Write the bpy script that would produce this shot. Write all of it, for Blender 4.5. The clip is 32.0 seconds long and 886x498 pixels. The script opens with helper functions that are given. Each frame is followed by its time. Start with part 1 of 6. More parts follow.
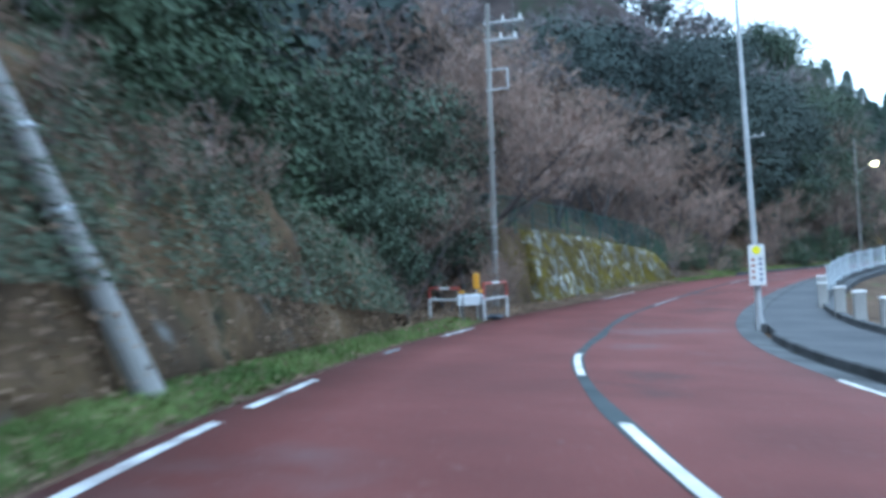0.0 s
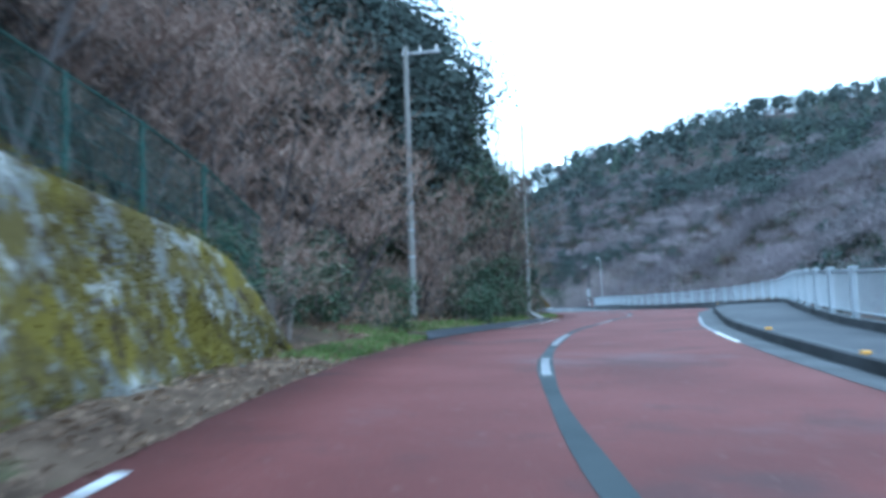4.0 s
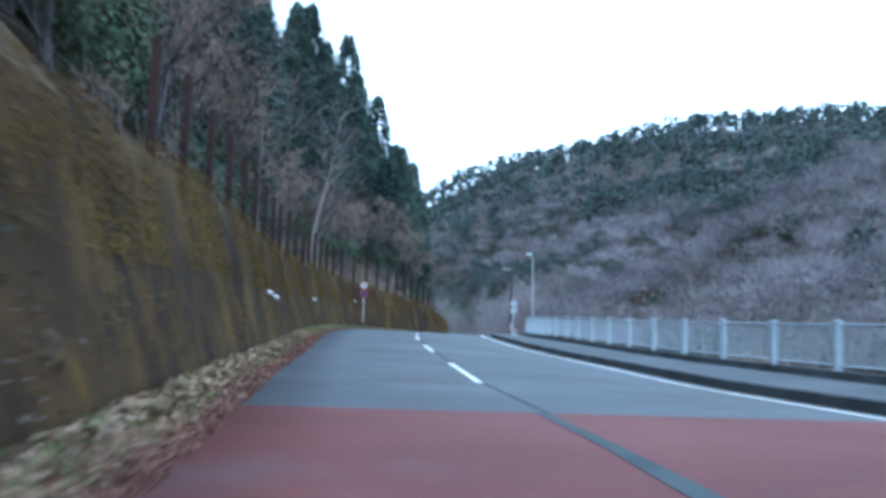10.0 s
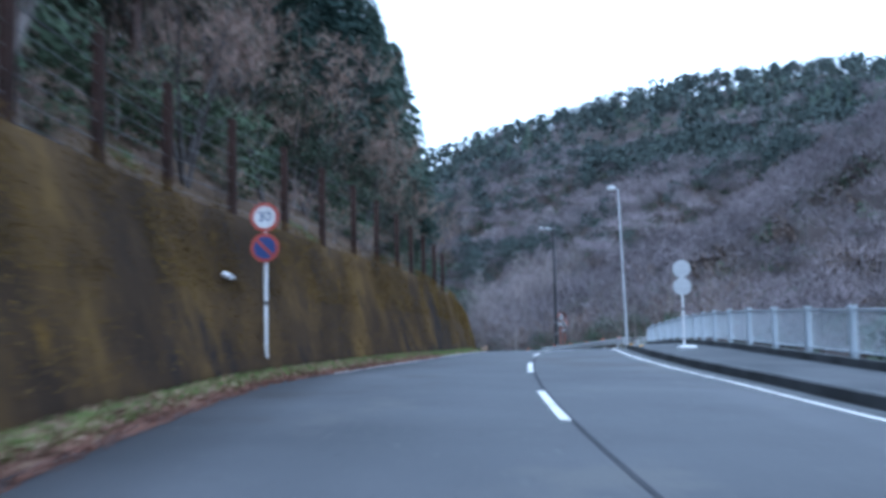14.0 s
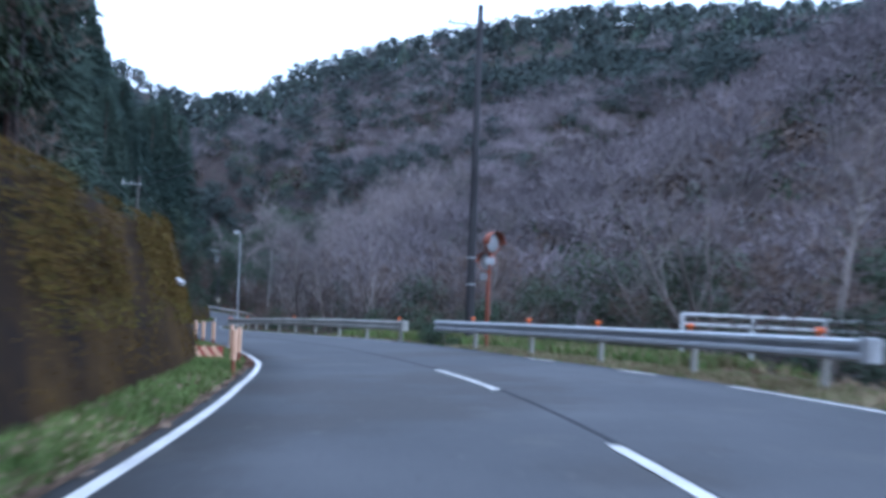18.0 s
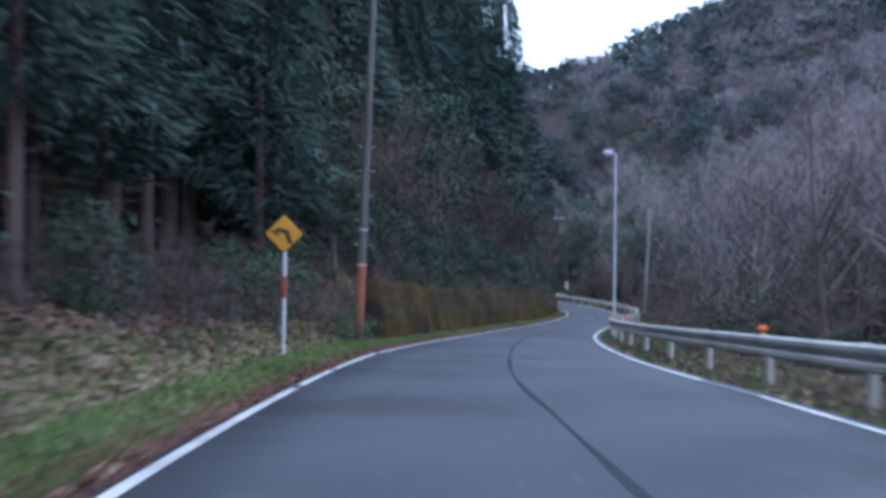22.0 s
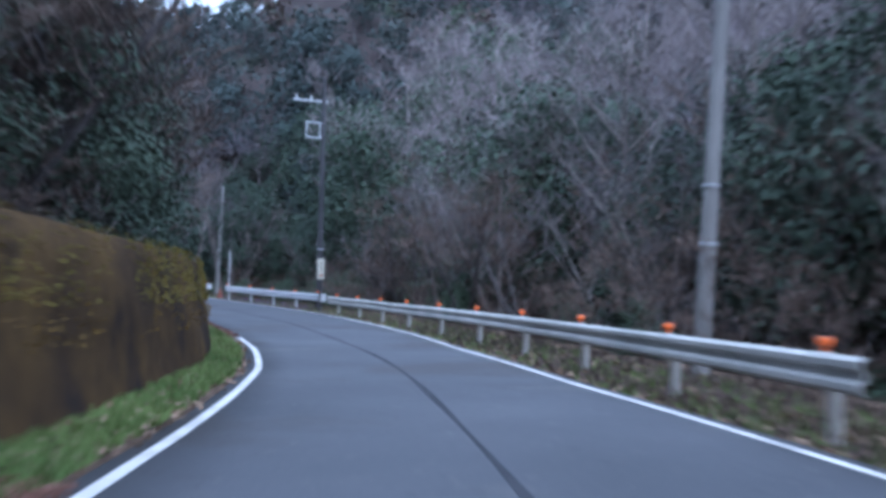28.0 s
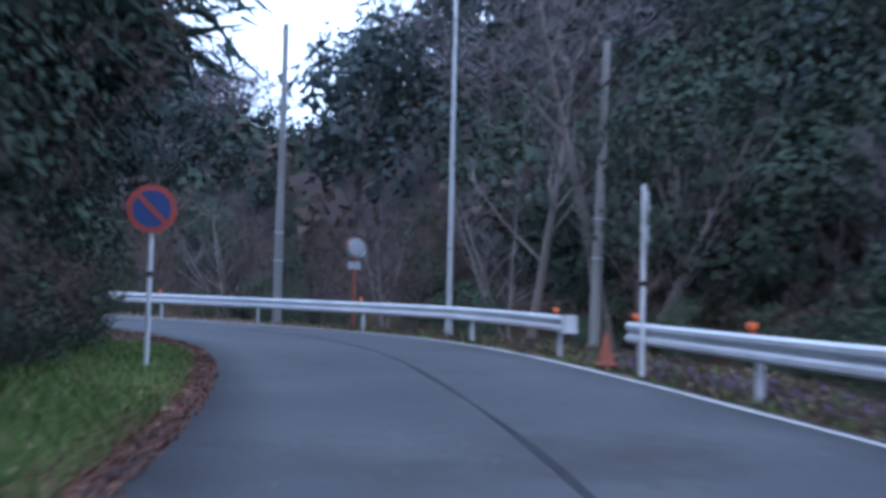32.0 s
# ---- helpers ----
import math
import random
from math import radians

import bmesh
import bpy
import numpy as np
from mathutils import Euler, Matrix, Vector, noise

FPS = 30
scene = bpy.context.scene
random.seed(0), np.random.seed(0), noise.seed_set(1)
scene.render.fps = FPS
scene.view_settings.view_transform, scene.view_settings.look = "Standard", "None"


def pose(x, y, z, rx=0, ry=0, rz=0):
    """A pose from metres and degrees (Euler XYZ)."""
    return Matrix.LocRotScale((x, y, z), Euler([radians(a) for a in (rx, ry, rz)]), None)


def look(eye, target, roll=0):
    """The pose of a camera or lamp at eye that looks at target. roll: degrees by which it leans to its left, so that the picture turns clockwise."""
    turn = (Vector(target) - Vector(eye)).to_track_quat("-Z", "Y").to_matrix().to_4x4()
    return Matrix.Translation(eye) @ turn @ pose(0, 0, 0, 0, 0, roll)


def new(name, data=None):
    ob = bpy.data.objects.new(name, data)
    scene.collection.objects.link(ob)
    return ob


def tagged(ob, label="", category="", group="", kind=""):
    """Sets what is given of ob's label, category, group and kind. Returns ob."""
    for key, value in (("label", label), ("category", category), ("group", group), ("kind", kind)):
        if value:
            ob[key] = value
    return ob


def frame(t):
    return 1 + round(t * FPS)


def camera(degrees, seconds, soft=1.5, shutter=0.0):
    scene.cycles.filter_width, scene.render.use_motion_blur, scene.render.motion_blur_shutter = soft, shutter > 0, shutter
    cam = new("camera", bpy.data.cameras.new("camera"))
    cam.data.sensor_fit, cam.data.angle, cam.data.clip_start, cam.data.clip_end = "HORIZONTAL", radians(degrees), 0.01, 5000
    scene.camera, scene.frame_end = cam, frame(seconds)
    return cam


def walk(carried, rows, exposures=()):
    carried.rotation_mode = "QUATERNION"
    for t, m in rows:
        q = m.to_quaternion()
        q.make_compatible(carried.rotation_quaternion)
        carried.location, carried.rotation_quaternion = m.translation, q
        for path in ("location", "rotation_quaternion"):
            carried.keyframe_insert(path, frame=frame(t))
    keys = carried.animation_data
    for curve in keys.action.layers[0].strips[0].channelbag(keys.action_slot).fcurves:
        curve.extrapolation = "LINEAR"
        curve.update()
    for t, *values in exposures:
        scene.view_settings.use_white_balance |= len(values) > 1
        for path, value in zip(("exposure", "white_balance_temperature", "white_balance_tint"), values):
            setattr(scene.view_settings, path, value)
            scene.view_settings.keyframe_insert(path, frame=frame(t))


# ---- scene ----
FOV = 50.6
SKY_STRENGTH = 2.0
ROWS = [
    (0.0, 0.0, 0.0, 0.0, 92.62, 2.5, 42.26), (0.5, -4.04, 4.4, -0.07, 92.92, 3.08, 38.83),
    (1.0, -7.76, 9.0, -0.12, 93.34, 3.24, 35.01), (1.5, -11.08, 13.7, -0.13, 93.65, 3.20, 31.38),
    (2.0, -13.95, 18.36, -0.12, 93.97, 2.07, 27.75), (2.5, -16.36, 22.9, -0.07, 94.57, 1.80, 24.08),
    (3.0, -18.37, 27.35, 0.03, 95.2, 1.80, 20.41), (3.5, -20.06, 31.85, 0.18, 94.84, 1.75, 16.92),
    (4.0, -21.5, 36.45, 0.39, 95.17, 1.79, 13.67), (4.5, -22.7, 41.17, 0.63, 95.54, 2.11, 10.91),
    (5.0, -23.67, 46.05, 0.88, 95.95, 1.53, 7.74), (5.5, -24.41, 51.16, 1.12, 95.9, 0.63, 4.68),
    (6.0, -24.91, 56.52, 1.34, 95.51, -0.52, 2.06), (6.5, -25.2, 62.15, 1.53, 95.1, -1.76, -0.0),
    (7.0, -25.32, 68.02, 1.71, 95.21, -2.97, -1.64), (7.5, -25.36, 74.09, 1.87, 95.28, -3.23, -1.59),
    (8.0, -25.47, 80.34, 2.04, 95.4, -3.17, -0.44), (8.5, -25.77, 86.73, 2.2, 95.59, -2.74, 1.73),
    (9.0, -26.34, 93.26, 2.37, 95.32, -3.19, 4.18), (9.5, -27.18, 99.84, 2.56, 95.6, -2.91, 6.46),
    (10.0, -28.27, 106.42, 2.75, 95.82, -1.98, 8.35), (10.5, -29.53, 112.88, 2.94, 95.67, -1.18, 9.69),
    (11.0, -30.86, 119.13, 3.15, 95.46, -0.23, 10.24), (11.5, -32.18, 125.19, 3.36, 95.49, -0.33, 10.39),
    (12.0, -33.49, 131.13, 3.59, 95.82, -0.68, 10.4), (12.5, -34.79, 137.1, 3.83, 95.79, -0.07, 10.21),
    (13.0, -36.08, 143.2, 4.07, 95.43, 0.53, 9.67), (13.5, -37.31, 149.48, 4.3, 95.31, 1.11, 8.51),
    (14.0, -38.41, 155.91, 4.5, 95.15, 1.17, 7.03), (14.5, -39.35, 162.42, 4.66, 94.75, 1.63, 5.28),
    (15.0, -40.06, 168.96, 4.76, 93.9, 1.02, 3.11), (15.5, -40.53, 175.5, 4.81, 93.85, 0.68, 1.16),
    (16.0, -40.78, 182.05, 4.85, 93.77, 0.05, -0.76), (16.5, -40.84, 188.65, 4.88, 93.53, -0.55, -2.29),
    (17.0, -40.76, 195.3, 4.87, 93.01, -1.02, -3.11), (17.5, -40.64, 201.98, 4.8, 92.22, -1.33, -2.93),
    (18.0, -40.61, 208.64, 4.66, 91.48, -2.14, -1.48), (18.5, -40.83, 215.22, 4.44, 91.24, -2.63, 1.32),
    (19.0, -41.4, 221.64, 4.16, 89.89, -2.12, 4.79), (19.5, -42.37, 227.88, 3.85, 90.29, -2.56, 8.86),
    (20.0, -43.76, 233.98, 3.54, 90.47, -2.62, 12.91), (20.5, -45.55, 240.01, 3.24, 90.81, -2.64, 16.16),
    (21.0, -47.67, 246.08, 2.93, 90.72, -2.59, 18.21), (21.5, -50.02, 252.28, 2.59, 90.22, -2.76, 19.36),
    (22.0, -52.43, 258.52, 2.24, 90.29, -0.64, 18.87), (22.5, -54.68, 264.66, 1.89, 90.28, -0.54, 17.34),
    (23.0, -56.65, 270.62, 1.53, 90.3, -1.43, 15.2), (23.5, -58.33, 276.47, 1.19, 90.6, -1.19, 12.78),
    (24.0, -59.78, 282.42, 0.84, 90.26, -0.65, 10.53), (24.5, -61.04, 288.64, 0.5, 90.84, -0.61, 8.39),
    (25.0, -62.11, 295.15, 0.15, 90.83, -1.76, 6.44), (25.5, -63.01, 301.84, -0.22, 90.54, -0.86, 4.83),
    (26.0, -63.73, 308.59, -0.58, 90.51, -0.58, 3.33), (26.5, -64.3, 315.32, -0.92, 90.74, -0.64, 2.39),
    (27.0, -64.81, 321.93, -1.23, 91.11, -0.84, 2.35), (27.5, -65.36, 328.39, -1.49, 91.45, -1.08, 3.46),
    (28.0, -66.09, 334.67, -1.72, 91.36, -1.32, 5.83), (28.5, -67.11, 340.82, -1.93, 91.45, -1.23, 9.06),
    (29.0, -68.47, 346.85, -2.11, 91.2, -1.05, 12.34), (29.5, -70.17, 352.75, -2.26, 91.8, -1.33, 15.69),
    (30.0, -72.14, 358.46, -2.38, 92.33, -1.68, 18.58), (30.5, -74.31, 363.87, -2.48, 92.25, -1.8, 21.17),
    (31.0, -76.6, 368.93, -2.57, 93.01, -1.08, 23.45), (31.5, -78.96, 373.65, -2.64, 93.08, -1.32, 25.79),
    (32.0, -81.41, 378.07, -2.7, 93.19, -1.32, 28.34),
]
EXPOSURES = ((0.0, 0.86, 5400, 0), (1.0, 1.08, 5250, -2), (4.0, 0.86, 5050, -4), (8.0, 0.90, 5080, -1), (9.0, 0.88, 5130, -1), (12.0, 0.78, 5230, 4), (15.0, 0.58, 5330, 10), (18.0, 0.42, 5350, 14), (19.0, 0.36, 5400, 15), (20.0, 0.12, 5450, 17), (21.0, 0.34, 5450, 17), (22.0, 0.50, 5400, 17), (23.0, 0.58, 5400, 18), (25.0, 0.78, 5450, 16), (28.0, 0.90, 5300, 16), (30.0, 0.68, 5280, 17), (32.0, 0.46, 5260, 18))
cam = camera(FOV, 32.0, soft=3.8, shutter=0.6)
walk(cam, [(t, pose(x, y, z, a, b, c)) for t, x, y, z, a, b, c in ROWS], EXPOSURES)

# ---- light of an overcast winter dusk ----
world = bpy.data.worlds.new("overcast_dusk")
scene.world = world
world.use_nodes = True
wn, wl = world.node_tree.nodes, world.node_tree.links
wn.clear()
sky = wn.new("ShaderNodeTexSky")
sky.sky_type = "NISHITA"
sky.sun_disc = False
sky.sun_elevation = radians(9.0)
sky.sun_rotation = radians(200.0)
sky_dim = wn.new("ShaderNodeMix")
sky_dim.data_type = "RGBA"
sky_dim.blend_type = "MULTIPLY"
sky_dim.inputs[0].default_value = 1.0
sky_dim.inputs[7].default_value = (0.12, 0.12, 0.12, 1)
cloud = wn.new("ShaderNodeMix")
cloud.data_type = "RGBA"
cloud.inputs[0].default_value = 0.9
cloud.inputs[7].default_value = (0.76, 0.91, 1.10, 1)
bg = wn.new("ShaderNodeBackground")
bg.inputs["Strength"].default_value = SKY_STRENGTH
out = wn.new("ShaderNodeOutputWorld")
wl.new(sky.outputs[0], sky_dim.inputs[6])
wl.new(sky_dim.outputs[2], cloud.inputs[6])
wl.new(cloud.outputs[2], bg.inputs[0])
wl.new(bg.outputs[0], out.inputs[0])
sun = new("sun", bpy.data.lights.new("sun", "SUN"))
sun.data.energy, sun.data.angle, sun.data.color = 0.5, radians(25), (1.0, 0.94, 0.88)
sun.matrix_world = look((60, -120, 150), (0, 60, 0))


# ---- materials ----
def ramp(nodes, stops):
    r = nodes.new("ShaderNodeValToRGB")
    while len(r.color_ramp.elements) < len(stops):
        r.color_ramp.elements.new(0.5)
    for e, (p, c) in zip(r.color_ramp.elements, stops):
        e.position, e.color = p, (*c, 1)
    return r


def mat(name, stops, scale=1.0, rough=0.85, bump=0.3, fine=14.0, metal=0.0, spots=None, stretch=(1, 1, 1), per_object=0.0, emit=None, sheen_rough=None):
    """A surface with broad patches, fine grain and relief; spots: (colour, scale, threshold)."""
    m = bpy.data.materials.new(name)
    m.use_nodes = True
    n, l = m.node_tree.nodes, m.node_tree.links
    b = n["Principled BSDF"]
    tc = n.new("ShaderNodeTexCoord")
    mp = n.new("ShaderNodeMapping")
    mp.inputs["Scale"].default_value = stretch
    l.new(tc.outputs["Object"], mp.inputs[0])
    broad = n.new("ShaderNodeTexNoise")
    broad.inputs["Scale"].default_value, broad.inputs["Detail"].default_value = scale, 5
    grain = n.new("ShaderNodeTexNoise")
    grain.inputs["Scale"].default_value, grain.inputs["Detail"].default_value = scale * fine, 4
    l.new(mp.outputs[0], broad.inputs["Vector"])
    l.new(mp.outputs[0], grain.inputs["Vector"])
    mixf = n.new("ShaderNodeMath")
    mixf.operation = "MULTIPLY_ADD"
    mixf.inputs[1].default_value = 0.35
    l.new(grain.outputs[0], mixf.inputs[0])
    sc = n.new("ShaderNodeMath")
    sc.operation = "MULTIPLY_ADD"
    sc.inputs[1].default_value, sc.inputs[2].default_value = 1.15, -0.25
    l.new(broad.outputs[0], sc.inputs[0])
    l.new(sc.outputs[0], mixf.inputs[2])
    r = ramp(n, stops)
    l.new(mixf.outputs[0], r.inputs[0])
    col = r.outputs[0]
    if per_object:
        oi = n.new("ShaderNodeObjectInfo")
        hs = n.new("ShaderNodeHueSaturation")
        mr = n.new("ShaderNodeMapRange")
        mr.inputs[3].default_value, mr.inputs[4].default_value = 1 - per_object, 1 + per_object
        l.new(oi.outputs["Random"], mr.inputs[0])
        l.new(mr.outputs[0], hs.inputs["Value"])
        l.new(col, hs.inputs["Color"])
        col = hs.outputs[0]
    for c, ss, th in spots or ():
        sp = n.new("ShaderNodeTexNoise")
        sp.inputs["Scale"].default_value, sp.inputs["Detail"].default_value, sp.inputs["Roughness"].default_value = ss, 6, 0.65
        l.new(mp.outputs[0], sp.inputs["Vector"])
        st = ramp(n, [(th, (0, 0, 0)), (min(th + 0.09, 1), (1, 1, 1))])
        l.new(sp.outputs[0], st.inputs[0])
        mx = n.new("ShaderNodeMix")
        mx.data_type = "RGBA"
        l.new(st.outputs[0], mx.inputs[0])
        l.new(col, mx.inputs[6])
        mx.inputs[7].default_value = (*c, 1)
        col = mx.outputs[2]
    l.new(col, b.inputs["Base Color"])
    b.inputs["Roughness"].default_value, b.inputs["Metallic"].default_value = rough, metal
    if rough > 0.7:
        b.inputs["Specular IOR Level"].default_value = 0.04 if rough > 0.92 else 0.2
    if bump:
        bp = n.new("ShaderNodeBump")
        bp.inputs["Strength"].default_value, bp.inputs["Distance"].default_value = bump, 0.05
        l.new(mixf.outputs[0], bp.inputs["Height"])
        l.new(bp.outputs[0], b.inputs["Normal"])
    if emit:
        b.inputs["Emission Color"].default_value, b.inputs["Emission Strength"].default_value = (*emit[0], 1), emit[1]
    return m


def leaf_mat(name, dark, light, patch=0.05, rough=0.75, island=0.35, crown=0.0, crown_scale=0.13):
    """Foliage or twigs: a tint for each small piece, broad patches over the hill and, for woods, a tone for each crown."""
    m = bpy.data.materials.new(name)
    m.use_nodes = True
    n, l = m.node_tree.nodes, m.node_tree.links
    b = n["Principled BSDF"]
    g = n.new("ShaderNodeNewGeometry")

    def share(value, times, plus):
        k = n.new("ShaderNodeMath")
        k.operation = "MULTIPLY_ADD"
        k.inputs[1].default_value = times
        l.new(value, k.inputs[0])
        if isinstance(plus, float):
            k.inputs[2].default_value = plus
        else:
            l.new(plus, k.inputs[2])
        return k.outputs[0]

    total = share(g.outputs["Random Per Island"], island, 0.5 - island / 2)
    for scale, weight in ((patch, 1.5), (crown_scale, crown)):
        if weight:
            broad = n.new("ShaderNodeTexNoise")
            broad.inputs["Scale"].default_value, broad.inputs["Detail"].default_value = scale, 2
            l.new(g.outputs["Position"], broad.inputs["Vector"])
            total = share(broad.outputs[0], weight, share(total, 1.0, -weight / 2))
    mid = tuple((a + c) / 2 for a, c in zip(dark, light))
    r = ramp(n, [(0.08, dark), (0.5, mid), (0.92, light)])
    l.new(total, r.inputs[0])
    l.new(r.outputs[0], b.inputs["Base Color"])
    b.inputs["Roughness"].default_value = rough
    b.inputs["Specular IOR Level"].default_value = 0.06
    return m


M_RED = mat("worn_red_asphalt", [(0.2, (0.080, 0.022, 0.020)), (0.5, (0.112, 0.032, 0.029)), (0.85, (0.150, 0.050, 0.046))], 0.35, 0.78, 0.35, 60, spots=[((0.115, 0.062, 0.062), 0.14, 0.56), ((0.068, 0.028, 0.027), 0.25, 0.58), ((0.16, 0.092, 0.086), 7.0, 0.62), ((0.052, 0.023, 0.022), 6.0, 0.63)])
M_ASPHALT = mat("grey_asphalt", [(0.2, (0.048, 0.051, 0.059)), (0.55, (0.070, 0.073, 0.083)), (0.9, (0.098, 0.10, 0.11))], 0.3, 0.72, 0.25, 70, spots=[((0.054, 0.052, 0.055), 0.18, 0.54), ((0.088, 0.088, 0.092), 0.5, 0.60), ((0.125, 0.125, 0.127), 6.5, 0.62), ((0.035, 0.035, 0.039), 5.0, 0.63)])
for m_road in (M_RED, M_ASPHALT):  # worn dull
    m_road.node_tree.nodes["Principled BSDF"].inputs["Specular IOR Level"].default_value = 0.15
M_PATCH = mat("dark_repair_asphalt", [(0.2, (0.036, 0.045, 0.050)), (0.8, (0.078, 0.09, 0.096))], 0.6, 0.85, 0.25, 50)
M_SEAM = mat("dark_seam_asphalt", [(0.2, (0.028, 0.030, 0.036)), (0.8, (0.055, 0.056, 0.064))], 1.0, 0.85, 0.2, 40)
for m_road in (M_PATCH, M_SEAM):
    m_road.node_tree.nodes["Principled BSDF"].inputs["Specular IOR Level"].default_value = 0.06
M_LINE = mat("worn_white_road_paint", [(0.2, (0.22, 0.21, 0.205)), (0.48, (0.53, 0.51, 0.49)), (0.9, (0.68, 0.66, 0.635))], 1.2, 0.6, 0.15, 25)
M_LINE_WORN = mat("patchy_worn_road_paint", [(0.30, (0.12, 0.085, 0.085)), (0.46, (0.36, 0.35, 0.36)), (0.70, (0.62, 0.63, 0.65))], 1.6, 0.65, 0.2, 18)
M_DRY = leaf_mat("pale_dry_grass", (0.16, 0.13, 0.075), (0.38, 0.33, 0.21), 0.5)
M_LINE_OLD = mat("faded_grey_road_paint", [(0.2, (0.10, 0.10, 0.11)), (0.6, (0.17, 0.175, 0.19)), (0.9, (0.30, 0.31, 0.33))], 1.0, 0.7, 0.15, 20)
M_KERB = mat("dark_weathered_kerb", [(0.2, (0.035, 0.037, 0.04)), (0.8, (0.10, 0.105, 0.115))], 0.8, 0.9, 0.4, 16)
M_PAVE = mat("grey_pavement_asphalt", [(0.2, (0.042, 0.045, 0.052)), (0.8, (0.085, 0.088, 0.097))], 0.4, 0.9, 0.3, 50)
M_CONC = mat("weathered_concrete", [(0.2, (0.20, 0.20, 0.20)), (0.6, (0.33, 0.33, 0.33)), (0.9, (0.45, 0.45, 0.45))], 1.2, 0.85, 0.25, 12, stretch=(1, 1, 0.3))
M_SOIL = mat("leaf_littered_soil", [(0.15, (0.034, 0.025, 0.019)), (0.5, (0.080, 0.055, 0.040)), (0.85, (0.14, 0.10, 0.072))], 0.9, 0.95, 0.9, 20, spots=[((0.06, 0.085, 0.035), 0.35, 0.58), ((0.16, 0.115, 0.085), 1.4, 0.64)])
M_HILL = mat("dark_forest_floor", [(0.2, (0.030, 0.026, 0.026)), (0.8, (0.085, 0.068, 0.066))], 0.25, 0.95, 0.9, 12, spots=[((0.035, 0.045, 0.032), 0.08, 0.55)])
M_GRASS = leaf_mat("short_winter_grass", (0.062, 0.108, 0.034), (0.19, 0.25, 0.088), 0.35)
M_LITTER = leaf_mat("dead_brown_leaves", (0.10, 0.065, 0.048), (0.34, 0.24, 0.17), 0.5)
M_LITTER_R = leaf_mat("red_brown_needles", (0.09, 0.045, 0.035), (0.24, 0.125, 0.095), 0.6)
M_MOSS_W = mat("mossy_whitish_rock_wall", [(0.2, (0.08, 0.08, 0.076)), (0.42, (0.16, 0.16, 0.15)), (0.62, (0.25, 0.25, 0.24)), (0.9, (0.36, 0.36, 0.35))], 1.3, 0.95, 1.0, 9, spots=[((0.095, 0.076, 0.028), 1.2, 0.42), ((0.135, 0.108, 0.022), 0.8, 0.51), ((0.052, 0.038, 0.022), 2.2, 0.52), ((0.36, 0.355, 0.33), 1.3, 0.56), ((0.30, 0.295, 0.275), 3.0, 0.61), ((0.035, 0.032, 0.027), 1.9, 0.62)])
M_MOSS_B = mat("brown_mossy_concrete_wall", [(0.15, (0.021, 0.015, 0.012)), (0.42, (0.040, 0.026, 0.016)), (0.62, (0.071, 0.044, 0.020)), (0.88, (0.125, 0.078, 0.027))], 0.55, 0.95, 1.0, 10, spots=[((0.025, 0.019, 0.017), 0.5, 0.53), ((0.105, 0.062, 0.018), 0.9, 0.62), ((0.09, 0.083, 0.077), 1.9, 0.70)], stretch=(1, 1, 0.7))
M_ROCK = mat("ochre_earth_and_rock_face", [(0.15, (0.024, 0.020, 0.016)), (0.45, (0.065, 0.046, 0.031)), (0.65, (0.108, 0.073, 0.043)), (0.9, (0.17, 0.145, 0.12))], 0.7, 0.95, 1.0, 8, spots=[((0.14, 0.14, 0.138), 0.6, 0.60), ((0.06, 0.07, 0.036), 1.0, 0.57), ((0.022, 0.021, 0.019), 1.0, 0.58)], stretch=(1, 1, 0.7))
M_CRAG = mat("dark_fissured_rock", [(0.15, (0.018, 0.016, 0.015)), (0.45, (0.042, 0.034, 0.028)), (0.65, (0.075, 0.055, 0.036)), (0.9, (0.13, 0.105, 0.08))], 0.9, 0.95, 1.0, 9, spots=[((0.11, 0.068, 0.022), 0.6, 0.58), ((0.045, 0.055, 0.032), 1.1, 0.56), ((0.014, 0.013, 0.013), 0.8, 0.57)], stretch=(1, 1, 0.45))
M_GALV = mat("galvanised_steel", [(0.2, (0.36, 0.38, 0.41)), (0.8, (0.52, 0.54, 0.57))], 2.0, 0.5, 0.05, 10, metal=0.25)
M_RAIL_OLD = mat("weathered_guardrail_paint", [(0.2, (0.27, 0.27, 0.25)), (0.6, (0.45, 0.44, 0.41)), (0.9, (0.56, 0.55, 0.52))], 0.8, 0.6, 0.1, 12)
M_RAIL_WHITE = mat("white_guardrail_paint", [(0.2, (0.48, 0.50, 0.53)), (0.8, (0.66, 0.68, 0.71))], 0.9, 0.5, 0.08, 12)
M_FENCE = mat("pale_blue_grey_fence_paint", [(0.2, (0.33, 0.38, 0.43)), (0.8, (0.50, 0.55, 0.60))], 1.2, 0.6, 0.05, 10)
M_ORANGE = mat("orange_reflector_plastic", [(0.2, (0.75, 0.12, 0.02)), (0.8, (0.95, 0.22, 0.05))], 3, 0.35, 0.0, 5)
M_SLEEVE = mat("pale_reflective_sleeve", [(0.2, (0.72, 0.42, 0.27)), (0.8, (0.85, 0.55, 0.38))], 3, 0.4, 0.0, 6)
M_BAG = mat("dark_plastic_film", [(0.2, (0.015, 0.02, 0.03)), (0.8, (0.06, 0.075, 0.10))], 5, 0.55, 0.5, 8)
M_RED_P = mat("red_paint", [(0.2, (0.30, 0.045, 0.035)), (0.8, (0.46, 0.08, 0.06))], 3, 0.55, 0.1, 8)
M_RUST = mat("faded_orange_red_paint", [(0.2, (0.20, 0.055, 0.03)), (0.8, (0.36, 0.11, 0.07))], 2, 0.7, 0.15, 8)
